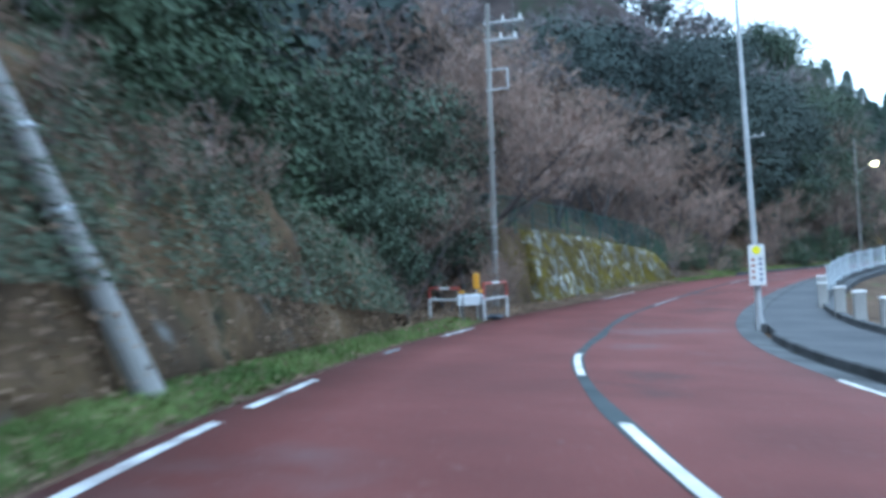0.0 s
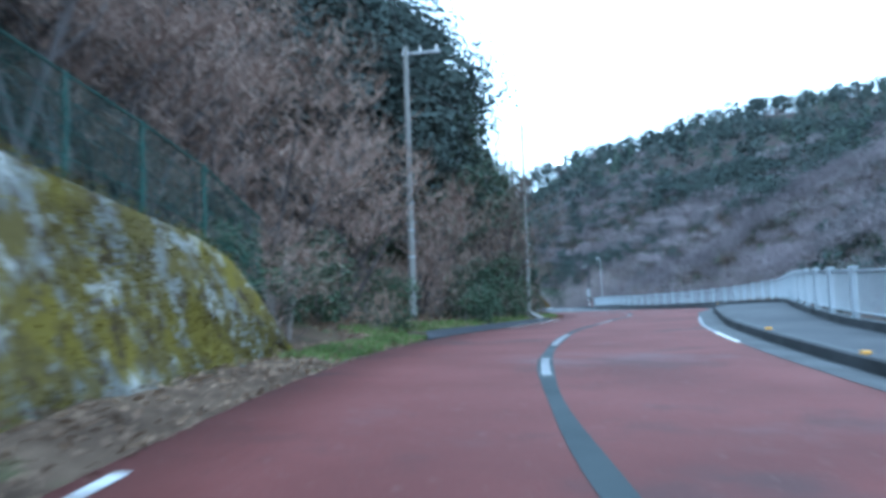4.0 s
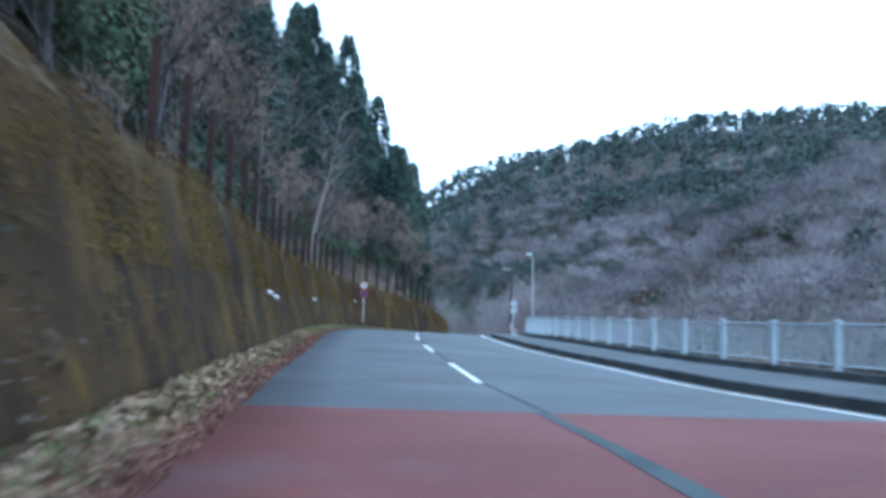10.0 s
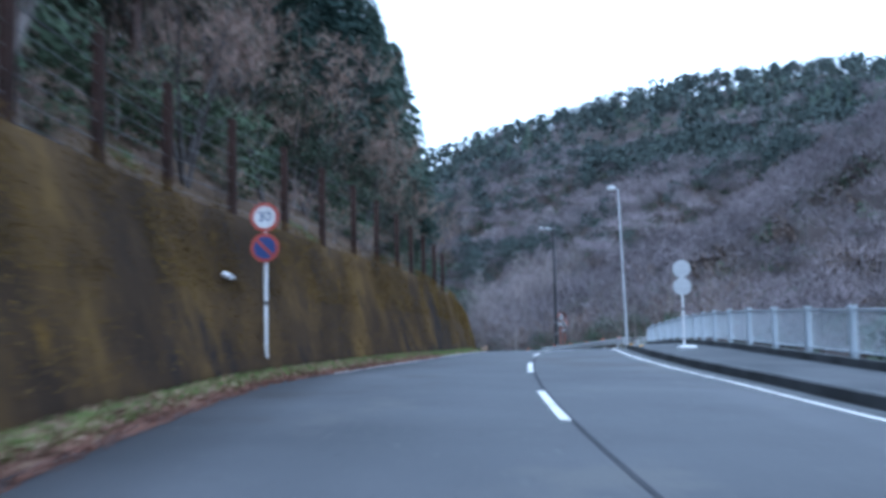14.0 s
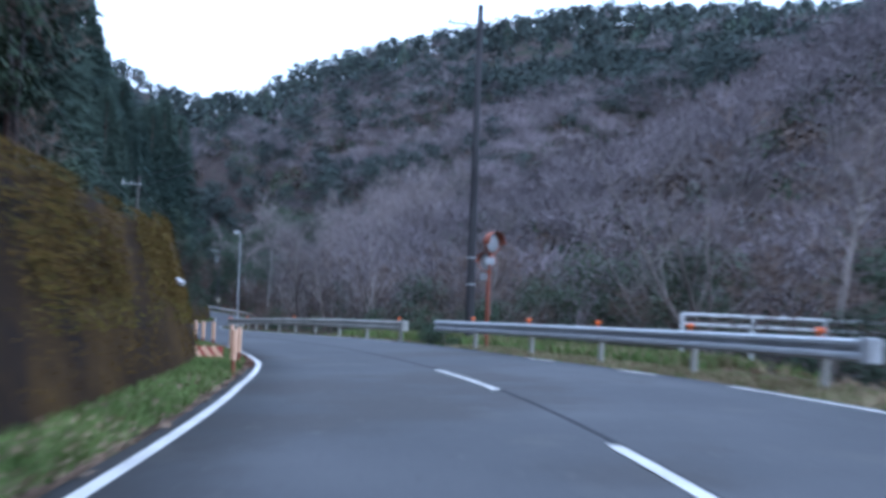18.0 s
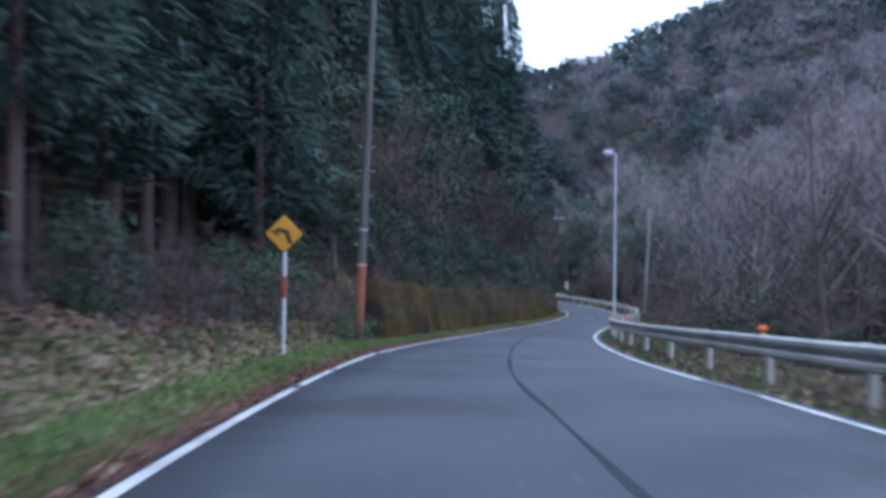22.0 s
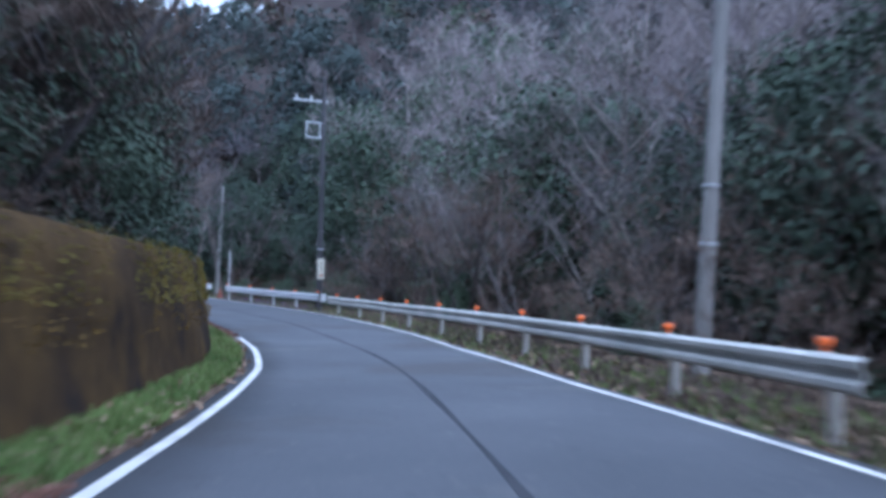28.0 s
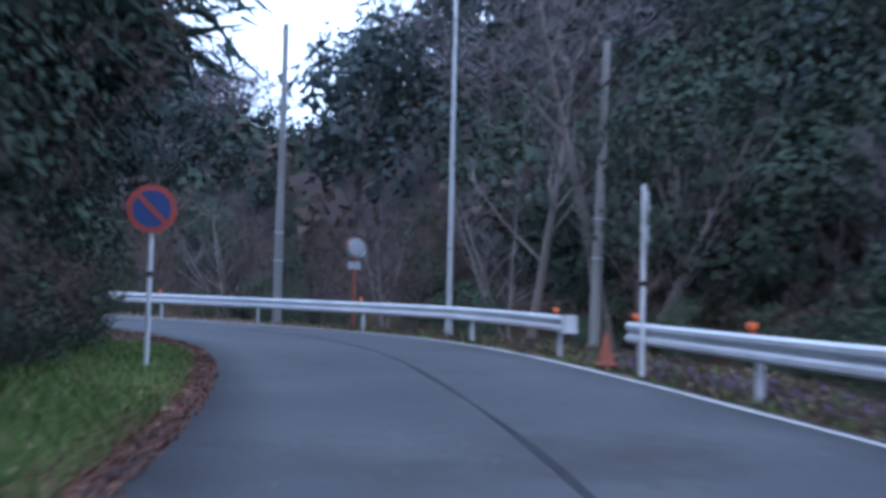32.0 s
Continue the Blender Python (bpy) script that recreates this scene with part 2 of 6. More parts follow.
M_WHITE = mat("white_paint", [(0.2, (0.55, 0.56, 0.58)), (0.8, (0.74, 0.75, 0.77))], 2, 0.5, 0.05, 8)
M_YELLOW = mat("fluorescent_yellow_sheet", [(0.2, (0.78, 0.70, 0.01)), (0.8, (0.88, 0.80, 0.02))], 1.0, 0.45, 0.0, 6)
M_AMBER = mat("amber_sign_sheet", [(0.2, (0.55, 0.24, 0.02)), (0.8, (0.68, 0.32, 0.03))], 1.5, 0.45, 0.0, 6)
M_AMBER_BOX = mat("amber_plastic", [(0.2, (0.62, 0.30, 0.03)), (0.8, (0.78, 0.40, 0.05))], 2, 0.5, 0.0, 6)
M_BLUE = mat("blue_sign_sheet", [(0.2, (0.02, 0.045, 0.16)), (0.8, (0.035, 0.07, 0.22))], 2, 0.5, 0.0, 6)
M_BLACK = mat("black_sign_paint", [(0.2, (0.02, 0.018, 0.016)), (0.8, (0.05, 0.045, 0.04))], 3, 0.6, 0.0, 6)
M_GREY_BACK = mat("grey_sign_back", [(0.2, (0.34, 0.36, 0.39)), (0.8, (0.46, 0.48, 0.51))], 2, 0.5, 0.03, 6, metal=0.2)
M_POLE_C = mat("grey_concrete_pole", [(0.2, (0.17, 0.165, 0.16)), (0.8, (0.33, 0.325, 0.32))], 1.5, 0.85, 0.2, 10, stretch=(1, 1, 0.15))
M_POLE_M = mat("brown_grey_weathered_pole", [(0.2, (0.075, 0.07, 0.066)), (0.8, (0.19, 0.18, 0.175))], 1.5, 0.85, 0.2, 10, stretch=(1, 1, 0.15))
M_POLE_W = mat("dark_weathered_pole", [(0.2, (0.035, 0.035, 0.04)), (0.8, (0.09, 0.088, 0.095))], 1.5, 0.85, 0.2, 10, stretch=(1, 1, 0.15))
M_GREEN_F = mat("dark_green_fence_paint", [(0.2, (0.012, 0.06, 0.05)), (0.8, (0.025, 0.10, 0.085))], 2, 0.6, 0.05, 8)
M_BROWN_P = mat("dark_brown_fence_post", [(0.2, (0.022, 0.014, 0.012)), (0.8, (0.06, 0.033, 0.028))], 2, 0.75, 0.15, 8)
M_WIRE = mat("dark_cable", [(0.2, (0.06, 0.06, 0.065)), (0.8, (0.12, 0.12, 0.13))], 2, 0.6, 0.0, 6)
M_LAMP_ON = mat("lit_lamp_glass", [(0.2, (0.9, 0.8, 0.5)), (0.8, (0.9, 0.8, 0.5))], 2, 0.4, 0.0, 6, emit=((1.0, 0.86, 0.45), 9.0))
M_LENS = mat("clouded_lamp_glass", [(0.2, (0.45, 0.47, 0.48)), (0.8, (0.55, 0.57, 0.58))], 2, 0.3, 0.0, 6)
M_TAG = mat("pale_pipe_plastic", [(0.2, (0.5, 0.5, 0.53)), (0.8, (0.68, 0.68, 0.72))], 2, 0.5, 0.0, 6)
M_BARK = mat("grey_brown_bark", [(0.2, (0.10, 0.088, 0.082)), (0.6, (0.22, 0.19, 0.18)), (0.9, (0.32, 0.29, 0.28))], 1.5, 0.9, 0.6, 10, stretch=(1, 1, 0.25), per_object=0.3)
M_BARK_C = mat("red_brown_cedar_bark", [(0.2, (0.06, 0.042, 0.04)), (0.8, (0.20, 0.13, 0.115))], 1.5, 0.9, 0.6, 10, stretch=(1, 1, 0.15), per_object=0.3)
M_BARK_W = mat("dark_woodland_bark", [(0.2, (0.05, 0.045, 0.045)), (0.8, (0.14, 0.125, 0.125))], 1.5, 0.9, 0.4, 10)
M_UNDER = leaf_mat("brown_undergrowth", (0.035, 0.028, 0.027), (0.15, 0.115, 0.10), 0.06)
M_CREAM = mat("weathered_cream_paint", [(0.2, (0.42, 0.39, 0.31)), (0.8, (0.60, 0.57, 0.48))], 2, 0.6, 0.05, 8)
M_TWIG = leaf_mat("bare_winter_twigs", (0.075, 0.066, 0.070), (0.24, 0.21, 0.225), 0.03)
M_WOODS = leaf_mat("bare_woodland_twigs", (0.062, 0.056, 0.064), (0.29, 0.25, 0.272), 0.025, 0.8, 0.22, 1.15)
M_MOUND = leaf_mat("pale_lilac_twigs", (0.105, 0.09, 0.093), (0.30, 0.258, 0.262), 0.05)
# darker copy of M_TWIG_B: the shade under the trees is put into its colour
M_TWIG_D = leaf_mat("shaded_brown_twigs", (0.058, 0.043, 0.038), (0.19, 0.14, 0.118), 0.08)
M_TWIG_B = leaf_mat("brown_dry_twigs", (0.15, 0.106, 0.09), (0.42, 0.305, 0.255), 0.06)
M_LEAF_D = leaf_mat("dark_evergreen_leaves", (0.034, 0.050, 0.042), (0.088, 0.115, 0.078), 0.04, 0.7, 0.3, 0.8, 0.5)
M_LEAF_W = leaf_mat("evergreen_woodland_leaves", (0.029, 0.041, 0.043), (0.070, 0.088, 0.082), 0.03, 0.8, 0.14, 1.2)
M_LEAF_G = leaf_mat("glossy_green_leaves", (0.036, 0.056, 0.040), (0.10, 0.138, 0.086), 0.12, 0.7)
M_CEDAR = leaf_mat("dark_cedar_needles", (0.034, 0.058, 0.054), (0.115, 0.158, 0.125), 0.05)
M_IVY = leaf_mat("trailing_ivy_leaves", (0.055, 0.078, 0.055), (0.19, 0.225, 0.165), 0.25)
M_MOSS_T = leaf_mat("ochre_moss", (0.060, 0.037, 0.015), (0.165, 0.108, 0.034), 0.35, 0.95, 0.25)
M_MOSS_Y = leaf_mat("yellow_green_moss", (0.075, 0.066, 0.019), (0.21, 0.17, 0.045), 0.4, 0.95, 0.25)
M_VIOLET = leaf_mat("small_violet_flowers", (0.10, 0.06, 0.16), (0.26, 0.17, 0.36), 0.6)


# ---- the road's axis: heading every 10 m, height and crossfall every 20 m ----
def smooth_table(table, s, start, step):
    x = (np.asarray(s, float) - start) / step
    a = np.asarray(table, float)
    i = np.clip(np.floor(x).astype(int), 0, len(a) - 2)
    t = np.clip(x - i, 0, 1)
    p0, p1, p2, p3 = a[np.clip(i - 1, 0, None)], a[i], a[i + 1], a[np.clip(i + 2, None, len(a) - 1)]
    return 0.5 * (2 * p1 + (p2 - p0) * t + (2 * p0 - 5 * p1 + 4 * p2 - p3) * t * t + (3 * p1 - p0 - 3 * p2 + p3) * t ** 3)


HEADS = [55.0, 50.2, 44.5, 38.4, 32.1, 25.0, 17.7, 11.5, 5.7, 1.7, 0.3, 2.5, 6.1, 9.4, 11.6, 12.3, 12.4, 11.7, 10.0, 7.4, 4.3, 1.4, -0.7, -0.9, 1.8, 6.9, 13.3, 18.6, 21.0, 20.6, 17.7, 13.8, 10.4, 7.6, 5.4, 4.3, 5.6, 9.7, 15.1, 20.2, 24.6, 29.8, 36.0, 44.0, 70.0, 90.0, 99.0, 104.0]
ZS = [-1.2, -1.2, -1.33, -0.94, 0.01, 0.65, 1.18, 1.75, 2.45, 3.19, 3.59, 3.68, 3.36, 2.45, 1.48, 0.4, -0.72, -1.8, -2.7, -3.35, -3.74, -3.93, -3.66, -3.4]
BANK = [-0.066, -0.066, -0.057, -0.046, -0.014, 0.026, 0.03, 0.01, -0.015, -0.029, -0.023, 0.002, 0.011, 0.018, 0.013, 0.005, 0.002, 0.0, 0.001, 0.008, 0.009, 0.008, 0.008, 0.008]
AX_S = np.arange(-60, 480.01, 0.5)
_h = np.radians(smooth_table(HEADS, np.clip(AX_S, -20, 450), -20, 10))
AX_X, AX_Y = np.cumsum(-np.sin(_h)) * 0.5, np.cumsum(np.cos(_h)) * 0.5
_i0 = int(60 / 0.5)
AX_X, AX_Y = AX_X - AX_X[_i0], AX_Y - AX_Y[_i0]
AX_Z = smooth_table(ZS, np.clip(AX_S, -20, 440), -20, 20)
AX_B = smooth_table(BANK, np.clip(AX_S, -20, 440), -20, 20)
AX_H = _h


def tab(pairs):
    """A piecewise-linear function of the way along the road, from (s, value) pairs."""
    a, b = zip(*pairs)
    return lambda s: np.interp(s, a, b)


LEFT = tab([(-60, -2.3), (0, -2.25), (12, -2.4), (20, -2.55), (27, -2.42), (33, -2.6), (42, -2.28), (52, -2.2), (60, -2.2), (70, -2.3), (86, -1.9), (97, -1.75), (108, -1.55), (117, -1.65), (130, -2.15), (142, -2.3), (154, -2.65), (163, -2.68), (176, -3.15), (180, -3.25), (183, -2.95), (186.6, -2.45), (193, -1.85), (199, -1.55), (210, -1.55), (216, -1.85), (221, -1.9), (231, -1.75), (238, -1.43), (246, -1.55), (258, -1.85), (274, -2.0), (282, -2.1), (291, -2.27), (298, -2.0), (307, -1.6), (324, -1.75), (345, -2.05), (353, -1.82), (362, -1.42), (367, -1.45), (371, -1.6), (379, -1.9), (387, -1.85), (397, -1.5), (404, -1.5), (430, -2.0)])
CENTRE = tab([(-60, 1.7), (9, 1.62), (19, 1.4), (26, 1.6), (36, 1.2), (45, 1.08), (58, 0.95), (70, 1.1), (87, 1.97), (100, 2.45), (112, 2.35), (122, 2.1), (130, 1.65), (160, 1.4), (178, 1.5), (196, 1.62), (222, 2.05), (232, 2.1), (246, 1.9), (257, 1.55), (266, 1.33), (279, 1.4), (290, 1.08), (305, 0.88), (316, 1.0), (350, 0.95), (385, 1.0), (392, 1.3), (400, 1.6), (411, 2.0), (430, 2.2)])
RIGHT = tab([(-60, 5.3), (0, 5.4), (17, 5.6), (31, 5.25), (45, 4.9), (58, 4.72), (70, 4.7), (86, 5.2), (95, 6.6), (104, 7.4), (114, 7.6), (122, 7.2), (131, 5.95), (140, 5.8), (150, 5.35), (165, 5.4), (181, 5.25), (187, 4.95), (194, 4.75), (207, 4.75), (215, 5.2), (225, 6.5), (232, 6.2), (240, 5.55), (253, 5.45), (262, 4.7), (272, 4.45), (281, 4.5), (290, 4.1), (308, 3.5), (322, 3.2), (338, 3.2), (346, 3.75), (352, 3.72), (359, 3.3), (367, 3.3), (373, 3.65), (384, 4.15), (392, 4.65), (400, 4.92), (408, 4.9), (416, 5.0), (424, 4.2), (430, 3.9), (480, 3.9)])
RAIL = tab([(228, 7.6), (238, 6.5), (247, 5.65), (256, 5.4), (266, 5.25), (286, 5.12), (291, 4.9), (312, 3.92), (321, 3.8), (345, 4.15), (360, 4.2), (369, 4.4), (379, 4.5), (387, 4.9), (392, 5.3), (408, 5.35), (411, 5.5), (416, 5.9), (420, 5.4), (424, 5.0), (430, 4.7), (480, 4.7)])
FENCE = tab([(-60, 9.6), (25, 8.9), (40, 7.8), (55, 7.2), (65, 7.3), (80, 8.3), (95, 10.0), (110, 10.6), (125, 10.1), (143, 9.3), (160, 8.9), (175, 8.4), (200, 8.0), (224, 8.2), (240, 9.5)])
# height of the bank behind the left verge, and the slope of the hillside above it
BANK_H = tab([(-60, 3.5), (-5, 3.6), (16, 3.2), (23, 1.4), (27, 0.3), (35, 0.4), (37.5, 3.35), (42, 3.3), (49, 2.85), (57, 1.95), (60, 0.9), (95, 0.6), (104, 1.0), (110, 2.4), (118, 3.4), (133, 3.7), (141, 3.4), (151, 3.1), (181, 3.35), (195, 3.2), (206, 2.9), (215, 2.6), (225, 2.45), (236, 2.55), (240, 2.3), (244, 1.9), (250, 2.1), (262, 1.95), (272, 1.5), (285, 0.9), (295, 0.9), (298, 2.0), (306, 1.85), (327, 2.0), (345, 1.9), (352, 1.8), (371, 1.8), (374.5, 1.1), (380, 0.8), (480, 0.7)])
HILL_K = tab([(-60, 1.2), (18, 1.1), (30, 0.7), (42, 0.75), (60, 0.7), (95, 0.9), (112, 1.25), (150, 0.95), (235, 0.8), (260, 0.55), (292, 0.5), (330, 0.85), (372, 0.7), (400, 0.35), (480, 0.35)])
VALLEY = tab([(-60, 60), (200, 46), (240, 34), (300, 20), (345, 13), (480, 11)])


HILL_R = tab([(-60, 243), (200, 243), (300, 242), (345, 238), (405, 240), (416, 258), (430, 258), (446, 246), (480, 245)])


def P(s, o, h=0.0):
    """The place at s metres along the axis, o to its right and h above the road's surface there."""
    x, y, z, b, a = (float(np.interp(s, AX_S, q)) for q in (AX_X, AX_Y, AX_Z, AX_B, AX_H))
    bb = b * max(min(o, 9), -5)
    return Vector((x + o * math.cos(a), y + o * math.sin(a), z + bb + h))


def turn_at(s):
    return math.degrees(float(np.interp(s, AX_S, AX_H)))


def near_axis(x, y):
    """s, o and the road's height for arrays of places."""
    x, y = np.asarray(x, float), np.asarray(y, float)
    best, at = np.full(x.shape, 1e18), np.zeros(x.shape, int)
    for i in range(0, len(AX_S), 4):
        d = (x - AX_X[i]) ** 2 + (y - AX_Y[i]) ** 2
        m = d < best
        best[m], at[m] = d[m], i
    c, sn = np.cos(AX_H[at]), np.sin(AX_H[at])
    side = (x - AX_X[at]) * c + (y - AX_Y[at]) * sn
    o = np.sqrt(best) * np.where(side < 0, -1, 1)
    return AX_S[at], o, AX_Z[at], AX_B[at]


def smooth(a, b, x):
    t = np.clip((x - a) / (b - a), 0, 1)
    return t * t * (3 - 2 * t)


def profile(s, o):
    """Height of the natural ground over the road's surface."""
    s, o = np.asarray(s, float), np.asarray(o, float)
    d = np.where(o < 0, -(o - LEFT(s)), o - RIGHT(s))
    wall = BANK_H(s)
    steep = smooth(1.6, 2.0, wall)
    a, b = 1.0 + 0.8 * steep, 4.4 - 1.55 * steep
    left = 0.10 * smooth(0, 0.8, d) + np.maximum(wall - 0.1, 0) * smooth(a, b, d) + HILL_K(s) * 75 * (1 - np.exp(-np.maximum(d - b, 0) / 75))
    v = VALLEY(s)
    far = np.maximum(o - v, 0)
    right = -0.05 - 2.6 * smooth(5.0, 14.0, d) * smooth(12, 30, v) - 1.0 * smooth(3, 9, d) + HILL_R(s) * (1 - np.exp(-far / 450))
    return np.where(o < 0, left, right)


def wob(x, y, k, amp):
    return amp * (np.sin(x * k + 1.3 * np.sin(y * k * 0.7)) + np.sin(y * k * 1.31 + 2 + np.sin(x * k * 0.53))) * 0.5


# ---- mesh helpers ----
def mesh(name, verts, faces, material, smooth_shade=False):
    me = bpy.data.meshes.new(name)
    me.from_pydata([tuple(v) for v in verts], [], faces)
    me.materials.append(material)
    if smooth_shade:
        me.polygons.foreach_set("use_smooth", [True] * len(me.polygons))
    me.update()
    return me


def tri_mesh(name, v, material):
    """A mesh of loose triangles from an array (n, 3, 3)."""
    v = np.asarray(v, np.float32).reshape(-1, 3)
    n = len(v) // 3
    me = bpy.data.meshes.new(name)
    me.vertices.add(len(v))
    me.vertices.foreach_set("co", v.ravel())
    me.loops.add(n * 3)
    me.loops.foreach_set("vertex_index", np.arange(n * 3, dtype=np.int32))
    me.polygons.add(n)
    me.polygons.foreach_set("loop_start", np.arange(0, n * 3, 3, dtype=np.int32))
    me.materials.append(material)
    me.update(calc_edges=True)
    return me


def put(name, me, parent=None, label="", category="", group="", kind="", m=None):
    ob = new(name, me)
    if parent is not None:
        ob.parent = parent
    if m is not None:
        ob.matrix_basis = m
    return tagged(ob, label, category, group, kind)


def part(name, bm, material, parent, label=""):
    me = bpy.data.meshes.new(name)
    bm.to_mesh(me)
    bm.free()
    me.materials.append(material)
    return put(name, me, parent, label)


def thing(name, m, label, category, group=""):
    e = new(name)
    e.empty_display_size = 0.2
    e.matrix_basis = m
    return tagged(e, label, category, group)


def box(bm, sx, sy, sz, at=(0, 0, 0), bevel=0.0, rot=None):
    r = bmesh.ops.create_cube(bm, size=1.0)
    vs = r["verts"]
    bmesh.ops.scale(bm, vec=(sx, sy, sz), verts=vs)
    if bevel:
        es = list({e for v in vs for e in v.link_edges})
        g = bmesh.ops.bevel(bm, geom=es, offset=bevel, segments=1, affect="EDGES")
        vs = list({v for f in g["faces"] for v in f.verts} | {v for v in vs if v.is_valid})
    if rot is not None:
        bmesh.ops.transform(bm, matrix=rot.to_4x4(), verts=vs)
    bmesh.ops.translate(bm, vec=at, verts=vs)
    return bm


def tube(bm, a, b, r0, r1=None, seg=10, cap=True):
    """A tapered round bar from a to b."""
    a, b = Vector(a), Vector(b)
    d = b - a
    res = bmesh.ops.create_cone(bm, cap_ends=cap, segments=seg, radius1=r0, radius2=r0 if r1 is None else r1, depth=d.length)
    q = d.to_track_quat("Z", "Y").to_matrix().to_4x4()
    bmesh.ops.transform(bm, matrix=Matrix.Translation((a + b) / 2) @ q, verts=res["verts"])
    return bm


def strip(name, s0, s1, ds, cross, material, label="", kind="structure", smooth_shade=True, closed=False, category=""):
    """A band along the road: cross(s) gives the (o, h) points of its section."""
    ss = np.linspace(s0, s1, max(2, int(round((s1 - s0) / ds)) + 1))
    verts, faces, k = [], [], 0
    for s in ss:
        c = cross(s)
        k = len(c)
        verts += [P(s, o, h) for o, h in c]
    for i in range(len(ss) - 1):
        for j in range(k if closed else k - 1):
            a, b = i * k + j, i * k + (j + 1) % k
            faces.append((a, b, b + k, a + k))
    if closed:
        faces.append(tuple(range(k - 1, -1, -1)))
        faces.append(tuple(range((len(ss) - 1) * k, len(ss) * k)))
    me = mesh(name, verts, faces, material, smooth_shade)
    return put(name, me, label=label, kind=kind, category=category)


# ---- ground: one sheet to the horizon, and the finer strips beside the road ----
def spread(lo, hi, step, far):
    core = list(np.arange(lo, hi + 0.1, step))
    k, d = [], step
    x = hi
    while x < far:
        d *= 1.35
        x += d
        k.append(x)
    j, d, x = [], step, lo
    while x > -far:
        d *= 1.35
        x -= d
        j.append(x)
    return np.array(j[::-1] + core + k)


def ground_height(x, y):
    s, o, z, b = near_axis(x, y)
    h = profile(s, o)
    rough = smooth(9, 40, np.abs(o))
    gap = np.exp(-((np.degrees(np.arctan2(-(x + 60), y - 360)) - 39) / 10.0) ** 2) * smooth(25, 70, np.hypot(x + 60, y - 360)) * (y > 360)
    dip = np.exp(-((np.degrees(np.arctan2(-(x + 45), y - 250)) - 13.5) / 8.4) ** 2) * smooth(320, 420, y)
    h = np.where(o > 12, h * (1 - 0.65 * gap) * (1 - 0.36 * dip), h) + 23 * np.exp(-((x + 90.5) ** 2 + (y - 448) ** 2) / 580.0)
    return z + h + b * np.clip(o, -5, 9) + rough * (wob(x, y, 0.045, 6) + wob(x, y, 0.13, 1.6)) + smooth(200, 500, np.abs(o)) * wob(x, y, 0.017, 16), s, o


gx, gy = spread(-230, 190, 5, 2600), spread(-70, 560, 5, 2600)
GX, GY = np.meshgrid(gx, gy)
GZ, GS, GO = ground_height(GX, GY)
GZ = GZ - 4.0 * smooth(-19, -11, GO) * smooth(20, 13, GO)
nx = len(gx)
mesh_g = mesh("ground", np.stack([GX, GY, GZ], -1).reshape(-1, 3), [(j * nx + i, j * nx + i + 1, (j + 1) * nx + i + 1, (j + 1) * nx + i) for j in range(len(gy) - 1) for i in range(nx - 1)], M_HILL, True)
put("ground", mesh_g, label="dark leaf-strewn forest ground of the valley", kind="structure", category="ground")


def left_bank(s):
    e = float(LEFT(s))
    ds = [0.0, 0.3, 0.7, 1.1, 1.5, 1.8, 2.1, 2.5, 3.1, 3.9, 5.0, 6.5, 8.5, 11.0, 14.0]
    return [(e - d, -0.03 + float(profile(s, e - d)) + (0.06 * math.sin(s * 1.7 + d * 5) * min(d, 1) if d else 0)) for d in ds]


def right_bank(s):
    e = float(RIGHT(s))
    ds = [0.0, 0.5, 1.0, 1.6, 2.4, 3.4, 5.0, 7.0, 9.0, 11.0]
    return [(e + d, -0.03 + float(profile(s, e + d))) for d in ds]


strip("ground_verge_left", -50, 465, 1.0, left_bank, M_SOIL, "brown leaf-littered soil bank beside the road", category="verge")
strip("ground_verge_right", -50, 465, 1.0, right_bank, M_SOIL, "earth shoulder sloping down behind the guardrail", category="verge")

# ---- carriageway ----
RED_END = 125.2


def road_cross(s):
    l, r = float(LEFT(s)) - 0.12, float(RIGHT(s)) + 0.12
    return [(l, -0.10), (l, 0.0)] + [(l + (r - l) * k / 6, 0.0) for k in range(1, 6)] + [(r, 0.0), (r, -0.10)]


strip("road_red", -55, RED_END, 1.0, road_cross, M_RED, "worn dark-red anti-skid asphalt carriageway", category="road")
strip("road_grey", RED_END, 465, 1.0, road_cross, M_ASPHALT, "grey asphalt mountain road carriageway", category="road")


strip("road_shoulder", 66, 92, 1.0, lambda s: [(float(LEFT(s)) - 0.1 - 1.35 * min(1, (s - 66) / 6, (92 - s) / 3) * k, 0.012 + float(profile(s, float(LEFT(s)) - 0.1 - 1.35 * k))) for k in (1, 0.66, 0.33, 0)], M_SEAM, "dark asphalt shoulder beyond the edge line", category="road")


def band(name, s0, s1, mid, width, material, label, h=0.006, ds=1.0):
    def cross(s):
        o, w = float(mid(s)), width(s) if callable(width) else width
        return [(o - w / 2, h - 0.004), (o - w / 2, h), (o + w / 2, h), (o + w / 2, h - 0.004)]
    return strip(name, s0, s1, ds, cross, material, label, smooth_shade=False, category="road marking")


